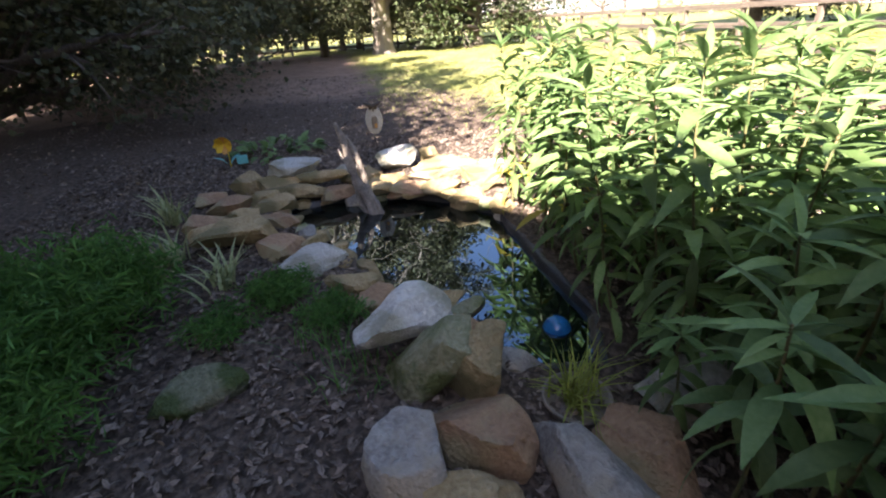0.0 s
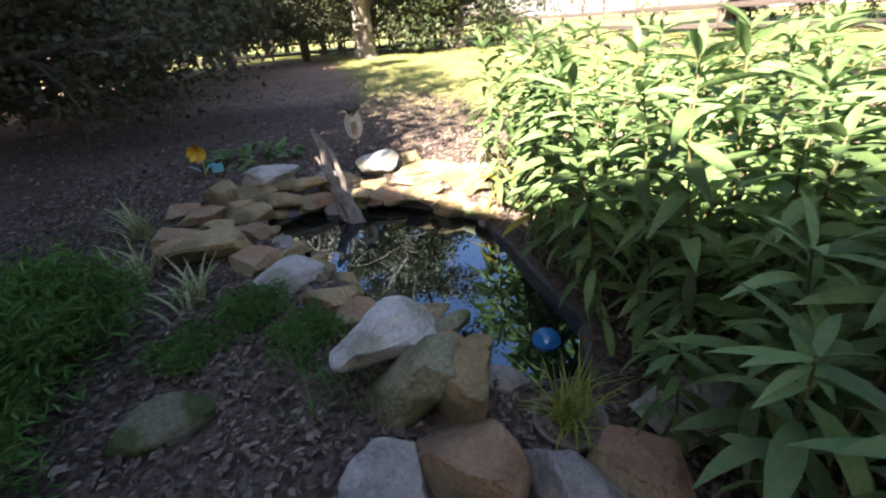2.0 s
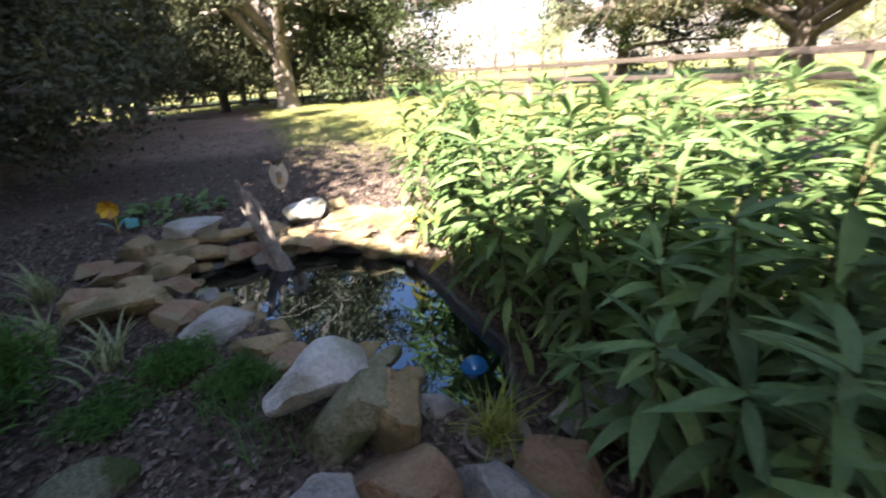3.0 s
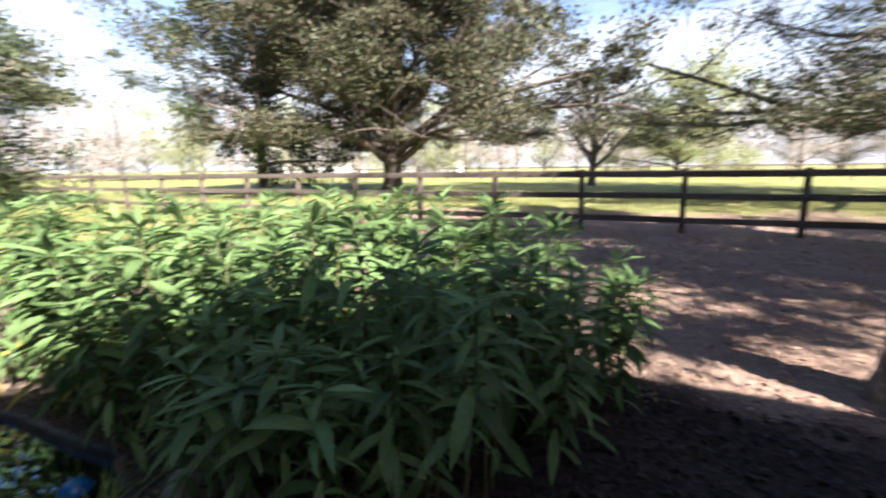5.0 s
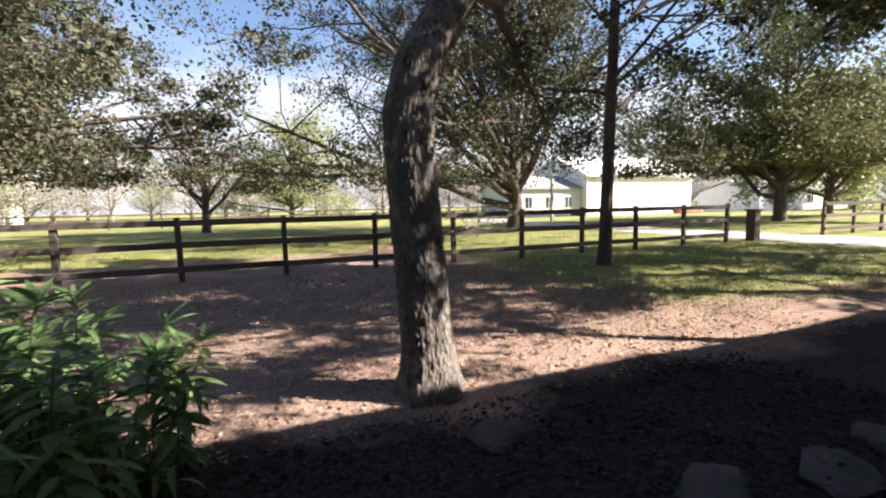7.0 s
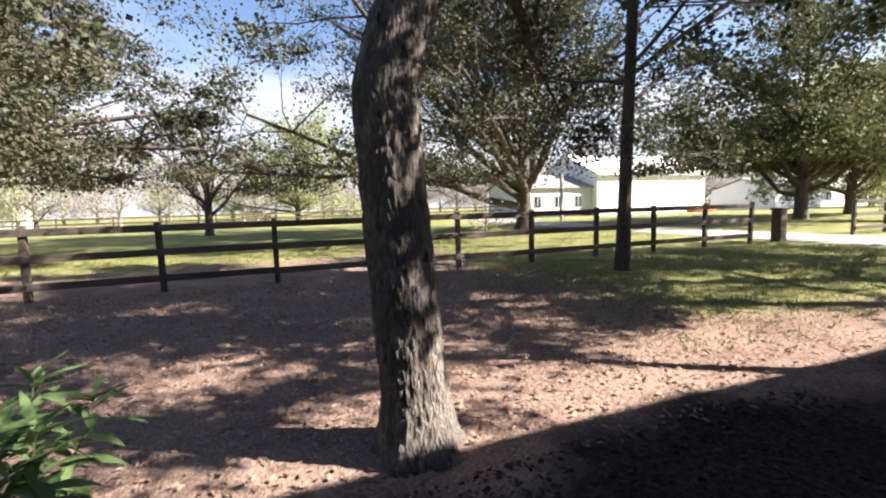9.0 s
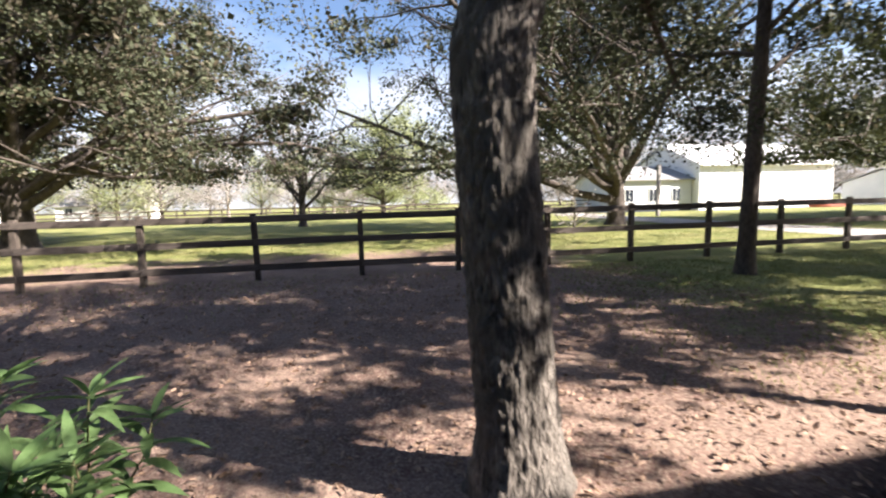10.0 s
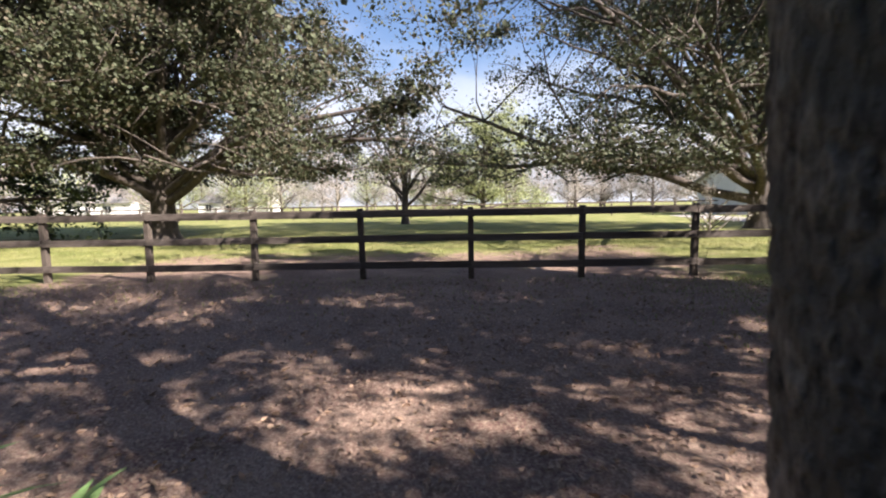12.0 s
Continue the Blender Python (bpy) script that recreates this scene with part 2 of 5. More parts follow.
soil = g_mix(g_range(g_noise(1.3), 0.4, 0.62), (0.165, 0.10, 0.08), (0.26, 0.175, 0.135))
soil = g_mix(g_range(g_noise(38), 0.42, 0.7), soil, (0.36, 0.27, 0.20))
soil = g_mix(g_range(g_noise(75), 0.52, 0.72), soil, (0.085, 0.06, 0.05))
turf = g_mix(g_range(g_noise(0.7), 0.38, 0.62), (0.165, 0.182, 0.055), (0.30, 0.277, 0.115))
turf = g_mix(g_range(g_noise(45), 0.45, 0.7), turf, (0.10, 0.125, 0.035))
ga = gn.new("ShaderNodeAttribute")
ga.attribute_name = "turf"
cover = g_range(g_math("ADD", g_math("ADD", ga.outputs["Fac"], g_math("MULTIPLY", g_noise(1.1), 0.9)), g_math("MULTIPLY", g_noise(12), 0.5)), 1.1, 1.35)
# darker soil that carries the shade of house and trees in its colour
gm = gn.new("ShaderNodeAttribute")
gm.attribute_name = "soil_shade"
soil_shade = g_mix(g_range(g_noise(30), 0.4, 0.65), (0.052, 0.039, 0.031), (0.135, 0.101, 0.08))
# deeper tone on the path side: house shade put into the soil colour
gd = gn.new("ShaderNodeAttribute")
gd.attribute_name = "path_shade"
path_shade = g_mix(g_range(g_noise(26), 0.4, 0.65), (0.028, 0.02, 0.017), (0.066, 0.046, 0.039))
soil_shade = g_mix(g_range(g_math("ADD", gd.outputs["Fac"], g_math("MULTIPLY", g_noise(2.1), 0.5)), 0.55, 0.95), soil_shade, path_shade)
shade_cover = g_range(g_math("ADD", gm.outputs["Fac"], g_math("MULTIPLY", g_noise(2.5), 0.5)), 0.65, 0.95)
gl.new(g_mix(shade_cover, g_mix(cover, soil, turf), soil_shade), gb.inputs["Base Color"])
gb.inputs["Roughness"].default_value = 0.95
gb.inputs["Specular IOR Level"].default_value = 0.15
gbm = gn.new("ShaderNodeBump")
gbm.inputs["Strength"].default_value, gbm.inputs["Distance"].default_value = 0.8, 0.03
gl.new(g_math("ADD", g_noise(22), g_math("MULTIPLY", g_noise(90), 0.5)), gbm.inputs["Height"])
gl.new(gbm.outputs[0], gb.inputs["Normal"])

# ---- builders ----


def mesh_ob(name, verts, faces, material, parent=None, label="", smooth=False):
    me = bpy.data.meshes.new(name)
    me.from_pydata(verts.tolist() if isinstance(verts, np.ndarray) else verts, [], faces.tolist() if isinstance(faces, np.ndarray) else faces)
    me.materials.append(material)
    if smooth:
        me.shade_smooth()
    me.update()
    ob = new(name, me)
    if parent:
        ob.parent = parent
    if label:
        ob["label"] = label
    return ob


def part(name, bm, material, parent=None, label="", smooth=False):
    me = bpy.data.meshes.new(name)
    bm.to_mesh(me)
    bm.free()
    me.materials.append(material)
    if smooth:
        me.shade_smooth()
    ob = new(name, me)
    if parent:
        ob.parent = parent
    if label:
        ob["label"] = label
    return ob


def thing(name, at, label, category, group="", turn=0.0):
    ob = new(name)
    ob.matrix_basis = pose(*at, 0, 0, turn)
    return tagged(ob, label, category, group)


def box(name, size, at, material, parent=None, label="", bevel=0.008, rot=(0, 0, 0)):
    bm = bmesh.new()
    bmesh.ops.create_cube(bm, size=1.0, matrix=Matrix.Diagonal((*size, 1)))
    if bevel:
        bmesh.ops.bevel(bm, geom=bm.edges[:], offset=bevel, segments=1, affect="EDGES")
    bm.transform(pose(*at, *rot))
    return part(name, bm, material, parent, label)


def tube_arrays(paths, sides=8):
    """Tapered round limbs along polylines of (points, radii)."""
    vs, fs, base = [], [], 0
    ang = np.linspace(0, 2 * np.pi, sides, endpoint=False)
    for pts, rad in paths:
        pts = np.asarray(pts, float)
        d = np.gradient(pts, axis=0)
        d /= np.linalg.norm(d, axis=1)[:, None] + 1e-9
        ref = np.where(np.abs(d[:, 2:3]) > 0.9, np.array([[1.0, 0, 0]]), np.array([[0, 0, 1.0]]))
        if np.abs(d[:, 2]).mean() > 0.6:
            ref = np.tile([[1.0, 0, 0]], (len(pts), 1))
        u = np.cross(d, ref)
        u /= np.linalg.norm(u, axis=1)[:, None] + 1e-9
        w = np.cross(d, u)
        ring = pts[:, None, :] + np.asarray(rad)[:, None, None] * (np.cos(ang)[None, :, None] * u[:, None, :] + np.sin(ang)[None, :, None] * w[:, None, :])
        k = len(pts)
        vs.append(ring.reshape(-1, 3))
        i = np.arange(k - 1)[:, None] * sides
        j = np.arange(sides)[None, :]
        jn = (j + 1) % sides
        q = np.stack([base + i + j, base + i + jn, base + i + sides + jn, base + i + sides + j], -1).reshape(-1, 4)
        fs.extend(q.tolist())
        fs.append([base + (k - 1) * sides + a for a in range(sides)])
        base += k * sides
    return np.concatenate(vs), fs


def leaf_arrays(pts, size, r, flat=0.3, aspect=0.45, droop=0.0, oval=False):
    """One small folded leaf at every point, turned at random."""
    n = len(pts)
    d = r.normal(size=(n, 3))
    d[:, 2] = d[:, 2] * (1 - flat) - droop
    d /= np.linalg.norm(d, axis=1)[:, None]
    up = r.normal(size=(n, 3)) * 0.7 + np.array([0, 0, 1.0])
    s = np.cross(d, up)
    s /= np.linalg.norm(s, axis=1)[:, None] + 1e-9
    nrm = np.cross(s, d)
    ln = (size * r.uniform(0.6, 1.35, n))[:, None]
    if oval:
        w = ln * aspect * r.uniform(0.6, 1.2, (n, 1))
        curl = nrm * ln * r.uniform(-0.05, 0.28, (n, 1))
        v = np.stack([pts, pts + d * ln * 0.28 + s * w + curl * 0.5, pts + d * ln * 0.68 + s * w * 0.8 + curl, pts + d * ln + curl * 0.3, pts + d * ln * 0.66 - s * w * 0.85 + curl, pts + d * ln * 0.3 - s * w + curl * 0.5], 1).reshape(-1, 3)
        b = np.arange(n)[:, None] * 6
        return v, np.concatenate([b + np.array([[0, 1, 2, 3]]), b + np.array([[0, 3, 4, 5]])], 1).reshape(-1, 4)
    v = np.stack([pts, pts + d * ln * 0.5 + s * ln * aspect + nrm * ln * 0.1, pts + d * ln, pts + d * ln * 0.5 - s * ln * aspect + nrm * ln * 0.1], 1).reshape(-1, 3)
    b = np.arange(n)[:, None] * 4
    f = np.concatenate([b + np.array([[0, 1, 2]]), b + np.array([[0, 2, 3]])], 1).reshape(-1, 3)
    return v, f


def wander(r, start, way, length, bend, up, k=7):
    pts, d = [np.array(start, float)], np.array(way, float)
    d /= np.linalg.norm(d)
    for _ in range(k - 1):
        d = d + r.normal(size=3) * bend + np.array([0, 0, up])
        d /= np.linalg.norm(d)
        pts.append(pts[-1] + d * length / (k - 1))
    return np.array(pts)


def grow_tree(name, at, label, seed, stem, stem_r, limbs, limb_len, limb_up, leaf_mat, bark, leaves, leaf_size, spread=0.9, low=0.35, twig_len=0.4, twigs=6, droop=0.1, sides=10, group="", clump=0.22, aspect=0.45, category="tree", limb_r=0.5, turn=0.0, limb_bend=0.12, lean=(0, 0), second=None, share=0.35, skirt=0.25, up_gain=0.9, gaps=None, low_fill=0.3):
    """A tree: stem along given points, limbs that fork into boughs and twigs, a crown of single leaves in clumps."""
    r = np.random.default_rng(seed)
    root = thing(name, at, label, category, group, turn)
    stem = np.array(stem, float)
    tt = np.linspace(0, len(stem) - 1, 28)
    sp = np.stack([np.interp(tt, np.arange(len(stem)), stem[:, a]) for a in range(3)], 1)
    sr = np.interp(tt, np.arange(len(stem)), stem_r)
    sr[0] *= 1.35
    sr[1] *= 1.1
    paths, tips = [], []
    for i in range(limbs):
        f = low + (1 - low) * (i + r.uniform(0, 0.8)) / limbs
        f = min(f, 0.99)
        k = int(f * 27)
        a = i * 2.4 + r.uniform(-0.5, 0.5)
        ln = limb_len * (1.15 - 0.55 * (f - low) / (1 - low + 1e-6)) * r.uniform(0.75, 1.15)
        rise = limb_up + up_gain * (f - low)
        main = wander(r, sp[k], (math.cos(a) + lean[0], math.sin(a) + lean[1], rise), ln, limb_bend, 0.02 - droop * 0.25, 8)
        if skirt > 1:
            # low boughs level out instead of sinking to the ground
            main[2:, 2] = np.where(main[2:, 2] < skirt + 0.4, skirt + 0.4 + 0.2 * (main[2:, 2] - skirt - 0.4), main[2:, 2])
        r0 = sr[k] * limb_r
        paths.append((main, np.linspace(r0, r0 * 0.25, 8)))
        for j in range(twigs):
            q = r.integers(2, 8)
            way = main[q] - main[q - 1]
            way = way / np.linalg.norm(way) + r.normal(size=3) * spread * np.array([1, 1, 0.7])
            b = wander(r, main[q], way, ln * twig_len * r.uniform(0.6, 1.2), 0.2, -droop * 0.3, 5)
            if skirt > 1:
                b[1:, 2] = np.maximum(b[1:, 2], skirt + 0.15 * np.arange(4))
            rb = max(r0 * (1 - q / 9) * 0.55, 0.008)
            paths.append((b, np.linspace(rb, rb * 0.3, 5)))
            tips += [b[-1], b[-2], b[2]]
            for _ in range(2):
                w2 = b[-1] - b[-2]
                w2 = w2 / np.linalg.norm(w2) + r.normal(size=3) * 0.8
                c = wander(r, b[r.integers(2, 5)], w2, ln * twig_len * 0.5, 0.25, -droop * 0.4, 4)
                if skirt > 1:
                    c[1:, 2] = np.maximum(c[1:, 2], skirt - 0.1 * np.arange(3))
                paths.append((c, np.linspace(rb * 0.4, rb * 0.12, 4)))
                tips += [c[-1], c[-2]]
    v, f = tube_arrays([(sp, sr)], max(sides, 12))
    mesh_ob("trunk", v, f, bark, root, smooth=True)
    v, f = tube_arrays(paths, 6)
    mesh_ob("branching", v, f, bark, root, smooth=True)
    if leaves:
        if gaps is not None:
            # foliage gathers in masses, with open gaps between them
            tips = [p for p in tips if noise.noise(Vector(p) / 2.4 + Vector((seed, 0, 0))) + 0.4 * noise.noise(Vector(p) / 0.9) > gaps - low_fill * (p[2] < skirt + 3)]
        tips = np.array(tips)
        idx = r.integers(0, len(tips), leaves)
        flat = (1, 1, 1) if gaps is None else (1.15, 1.15, 0.6)
        pts = tips[idx] + r.normal(size=(leaves, 3)) * flat * clump * limb_len * 0.33 * r.uniform(0.4, 1.2, (len(tips), 1))[idx]
        pts = pts[pts[:, 2] > skirt]
        leaves = len(pts)
        v, f = leaf_arrays(pts, leaf_size, r, aspect=aspect, droop=droop)
        if second:
            cut = int(leaves * share)
            mesh_ob("crown", v[:cut * 4], f[:cut * 2], second, root, "browning leaves")
            v, f = v[cut * 4:], f[:len(f) - cut * 2]
        mesh_ob("crown", v, f, leaf_mat, root)
    return root


def rock(at, size, turn, material, seed, label, cuts=11, rough=0.045, detail=4, group="stones round the pond", name="stone", tilt=(0, 0)):
    """A broken stone: a ball cut by planes, with worn edges and pitted faces."""
    r = random.Random(seed)
    bm = bmesh.new()
    bmesh.ops.create_icosphere(bm, subdivisions=detail, radius=1.0)
    planes = []
    for _ in range(cuts):
        d = Vector((r.gauss(0, 1), r.gauss(0, 1), r.gauss(0, 0.8))).normalized()
        planes.append((d, r.uniform(0.45, 0.75)))
    planes += [(Vector((0, 0, 1)), r.uniform(0.5, 0.7)), (Vector((0, 0, -1)), 0.55)]
    for v in bm.verts:
        p = v.co.copy()
        for d, h in planes:
            over = p.dot(d) - h
            if over > 0:
                p -= d * over * 0.97
        n = noise.fractal(p * 2.2 + Vector((seed * 3.1, 0, 0)), 1.0, 2.0, 4) * rough * 1.6 + noise.noise(p * 9 + Vector((seed, 7, 0))) * rough * 0.35
        v.co = p * (1 + n)
    span = [max(v.co[a] for v in bm.verts) - min(v.co[a] for v in bm.verts) for a in range(3)]
    bm.transform(Matrix.Diagonal((size[0] / span[0], size[1] / span[1], size[2] / span[2], 1)))
    ob = part(name, bm, material, smooth=True)
    ob.data.set_sharp_from_angle(angle=radians(24))
    ob.matrix_basis = pose(*at, tilt[0], tilt[1], turn)
    return tagged(ob, label, "stone", group)


def in_poly(x, y, poly):
    x, y = np.asarray(x), np.asarray(y)
    inside = np.zeros(x.shape, bool)
    k = len(poly)
    for i in range(k):
        (x1, y1), (x2, y2) = poly[i], poly[(i + 1) % k]
        hit = ((y1 > y) != (y2 > y)) & (x < (x2 - x1) * (y - y1) / (y2 - y1 + 1e-12) + x1)
        inside ^= hit
    return inside


def blades(name, pts, length, width, r, material, parent=None, lean=0.5, k=4):
    """Narrow arching blades that taper to a point."""
    n = len(pts)
    a = r.uniform(0, 2 * np.pi, n)
    out = np.stack([np.cos(a), np.sin(a), np.zeros(n)], 1)
    side = np.stack([-np.sin(a), np.cos(a), np.zeros(n)], 1)
    ln = length * r.uniform(0.55, 1.2, n)
    le = lean * r.uniform(0.2, 1.4, n)
    rows = []
    for i in range(k + 1):
        t = i / k
        c = pts + out * (le * ln * t ** 1.7)[:, None] + np.array([0, 0, 1.0]) * (ln * (t - 0.42 * np.minimum(le, 1.2) * t * t))[:, None]
        w = width * (1 - t ** 1.6) * 0.5 + 0.0004
        rows += [c - side * w, c + side * w]
    v = np.stack(rows, 1).reshape(-1, 3)
    b = np.arange(n)[:, None] * (2 * (k + 1))
    f = np.concatenate([b + np.array([[2 * i, 2 * i + 1, 2 * i + 3, 2 * i + 2]]) for i in range(k)], 1).reshape(-1, 4)
    return mesh_ob(name, v, f, material, parent)

# ---- ground and pond ----
POND = [(-4.62, 0.25), (-4.66, 0.85), (-4.52, 1.34), (-4.26, 1.70), (-3.86, 1.98), (-3.38, 1.97), (-2.9, 1.96), (-2.38, 1.98), (-2.04, 1.82), (-2.08, 1.55), (-2.45, 1.34), (-2.75, 1.12), (-3.05, 0.92), (-3.45, 0.78), (-3.9, 0.5), (-4.3, 0.22)]
cx, cy = np.mean([p[0] for p in POND]), np.mean([p[1] for p in POND])


def spaced(lo, hi, step, far):
    a = list(np.arange(lo, hi + 1e-6, step))
    s, v = step, hi
    while v < far:
        s *= 1.22
        v += s
        a.append(v)
    s, v = step, lo
    while v > -far:
        s *= 1.22
        v -= s
        a.insert(0, v)
    return np.array(a)


def height_at(x, y):
    """The lie of the soil: nearly flat, with small swells and a low pond rim."""
    z = 0.025 * np.sin(x * 1.3 + 0.6) * np.sin(y * 1.1) + 0.012 * np.sin(x * 4.1 + y * 2.7)
    return z * np.clip(1.6 - np.hypot(x, y - 3) / 18, 0, 1)


gx, gy = spaced(-7.0, 4.2, 0.07, 2400), spaced(-2.2, 8.4, 0.07, 2400)
X, Y = np.meshgrid(gx, gy)
Z = height_at(X, Y) + rng.normal(size=X.shape) * 0.006 * np.clip(1.5 - np.hypot(X + 1, Y - 3) / 8, 0, 1)
Z[in_poly(X, Y, POND)] = -0.5
ny, nx = X.shape
gi = np.arange(ny - 1)[:, None] * nx + np.arange(nx - 1)[None, :]
ground = mesh_ob("ground", np.stack([X, Y, Z], -1).reshape(-1, 3), np.stack([gi, gi + 1, gi + nx + 1, gi + nx], -1).reshape(-1, 4), GROUND, smooth=True)
tagged(ground, "bare brown soil with leaf litter running into green lawn", "ground", kind="structure")


def ramp(v, a, b):
    return np.clip((v - a) / (b - a), 0, 1)


lawn_w = ramp(-X, 6.0, 9.0) * ramp(Y, 0.6, 3.2)
lawn_e = ramp(X, 3.0, 8.0) * ramp(Y, 4.2, 6.0) * 0.85
field = ramp(Y, 13.5, 18.5) * (1 - 0.9 * ramp(X, 3, 6) * (Y < 17.5) * (X < 22))
patchy = 0.28 * ramp(Y, 6.5, 10.5)
turf_v = np.clip(np.maximum.reduce([lawn_w, lawn_e, field, patchy, ramp(np.hypot(X, Y), 26, 32)]), 0, 1)
at = ground.data.attributes.new("turf", "FLOAT", "POINT")
at.data.foreach_set("value", turf_v.reshape(-1).astype(np.float32))

# painted soil shade, fading out near the edge of the house's shadow
soil_shade_v = ramp(X, -14.0, -9.0) * ramp(-X, -9.0, -7.0) * ramp(-Y + 0.22 * np.sin(X * 1.9 + 1) + 0.12 * np.sin(X * 5.3), -4.4, -3.1)
at = ground.data.attributes.new("soil_shade", "FLOAT", "POINT")
at.data.foreach_set("value", soil_shade_v.reshape(-1).astype(np.float32))

# where the soil takes the path's painted shade, east of a wavy line
path_shade_v = ramp(X + 0.5 * np.sin(Y * 1.3), -1.6, 0.1)
at = ground.data.attributes.new("path_shade", "FLOAT", "POINT")
at.data.foreach_set("value", path_shade_v.reshape(-1).astype(np.float32))

# water sheet and the black liner that folds over the pond's rim
pp = np.array(POND)
n_p = len(pp)
wv = np.concatenate([[[cx, cy, -0.07]], np.concatenate([pp + (pp - [cx, cy]) * 0.04, np.full((n_p, 1), -0.07)], 1)])
water = mesh_ob("water", wv, [[0, i + 1, (i + 1) % n_p + 1] for i in range(n_p)], WATER)
tagged(water, "dark still pond water mirroring sky and trees", "water", kind="structure")
ring_t = np.linspace(0, n_p, n_p * 8, endpoint=False)
ring = np.stack([np.interp(ring_t, np.arange(n_p + 1), np.append(pp[:, a], pp[0, a])) for a in (0, 1)], 1)
away = (ring - [cx, cy]) / np.linalg.norm(ring - [cx, cy], axis=1)[:, None]
lv = []
for off, z in ((-0.08, -0.42), (-0.03, -0.14), (0.0, -0.03), (0.03, -0.012), (0.05, -0.012)):
    wob = rng.normal(size=(len(ring), 1)) * 0.006
    lv.append(np.concatenate([ring + away * (off + wob), np.full((len(ring), 1), z) + rng.normal(size=(len(ring), 1)) * 0.006], 1))
m_r = len(ring)
lf = [[k * m_r + i, k * m_r + (i + 1) % m_r, (k + 1) * m_r + (i + 1) % m_r, (k + 1) * m_r + i] for k in range(4) for i in range(m_r)]
tagged(mesh_ob("pond_liner", np.concatenate(lv), lf, LINER, smooth=True), "black rubber pond liner folded over the bank", "pond liner")

# ---- the house behind the walker, whose gable casts the long shade ----
house = thing("house", (12.5, -4.36, 0), "brick house with a grey gabled roof, casting the long shade", "house")
hx, hy, he, hr = 7.0, 4.3, 5.0, 8.0
hv = [(-hx, -hy, 0), (hx, -hy, 0), (hx, hy, 0), (-hx, hy, 0), (-hx, -hy, he - 0.1), (hx, -hy, he - 0.1), (hx, hy, he - 0.1), (-hx, hy, he - 0.1), (-hx, 0, hr - 0.3), (hx, 0, hr - 0.3)]
mesh_ob("wall", hv, [(0, 1, 5, 4), (2, 3, 7, 6), (3, 0, 4, 8, 7), (1, 2, 6, 9, 5)], HOUSE_WALL, house)
for s in (-1, 1):
    ox, oy = hx + 0.4, hy + 0.47
    rv = [(-ox, s * oy, he), (ox, s * oy, he), (ox, 0, hr), (-ox, 0, hr), (-ox, s * oy, he - 0.18), (ox, s * oy, he - 0.18), (ox, 0, hr - 0.18), (-ox, 0, hr - 0.18)]
    mesh_ob("roof", rv, [(0, 1, 2, 3), (4, 5, 6, 7), (0, 1, 5, 4), (1, 2, 6, 5), (3, 0, 4, 7)], ROOF, house)

# low wing out of view, added to keep sky light off path and bank
wing_s = thing("house_wing", (2.1, -4.6, 0), "unseen low brick wing added to block sky light on the path", "house")
wx, wy = 3.3, 3.6
mesh_ob("wall", [(-wx, -wy, 0), (wx - 0.3, -wy, 0), (wx - 0.3, wy - 0.35, 0), (-wx, wy - 0.35, 0), (-wx, -wy, 2.9), (wx - 0.3, -wy, 2.9), (wx - 0.3, wy - 0.35, 2.9), (-wx, wy - 0.35, 2.9), (-wx, -0.17, 4.6), (wx - 0.3, -0.17, 4.6)], [(0, 1, 5, 4), (2, 3, 7, 6), (3, 0, 4, 8, 7), (1, 2, 6, 9, 5)], HOUSE_WALL, wing_s)
for s in (-1, 1):
    rv = [(-wx - 0.2, s * wy, 2.95), (wx - 0.25, s * wy, 2.95), (wx - 0.25, -0.1, 4.85), (-wx - 0.2, -0.1, 4.85)]
    rv += [(x, y, z - 0.14) for x, y, z in rv]
    mesh_ob("roof", rv, [(0, 1, 2, 3), (4, 5, 6, 7), (0, 1, 5, 4), (1, 2, 6, 5), (3, 0, 4, 7)], ROOF, wing_s)

# ---- board fence along the yard ----
FY, SPACE, FX0 = 11.62, 2.13, 0.98
fence_n = 0


def fence_panel(x, label, mat_p=FENCE_P, mat_r=FENCE_W, y=FY, h=1.34, last=False, group="board fence panels", rails=(1.275, 0.8, 0.28), w=SPACE, turn=0.0):
    """One bay: a post and the boards that run to the next post."""
    global fence_n
    fence_n += 1
    r = random.Random(fence_n)
    f = thing("fence_panel", (x, y, 0), label, "fence", group, turn)
    box("post", (0.11, 0.11, h + 0.13), (0, 0.075, (h - 0.03) / 2), mat_p, f, rot=(r.uniform(-1, 1), r.uniform(-1, 1), 0))
    if not last:
        for z in rails:
            box("rail", (w - 0.006, 0.028, 0.135), (w / 2, 0, z + r.uniform(-0.008, 0.008)), mat_r, f, rot=(0, r.uniform(-0.25, 0.25), 0), bevel=0.005)
    return f


for k in range(-15, 8):
    fence_panel(FX0 + k * SPACE, "weathered brown three-board fence bay at the yard's edge", last=(k == 7))
for k in range(10):
    fence_panel(21.6 + k * SPACE, "weathered three-board fence bay beyond the driveway", last=(k == 9))
for k in range(11):
    fence_panel(-30.97, "weathered brown three-board fence bay behind the lawn", y=FY - 0.14 - k * SPACE, last=(k == 10), turn=-90)
gate_post = thing("gate_post", (17.35, FY + 0.1, 0), "stout brown wooden gate post beside the driveway", "gate post")
box("post", (0.34, 0.34, 1.12), (0, 0, 0.53), FENCE_P, gate_post, bevel=0.03)
box("cap", (0.42, 0.42, 0.07), (0, 0, 1.12), FENCE_P, gate_post, bevel=0.02)
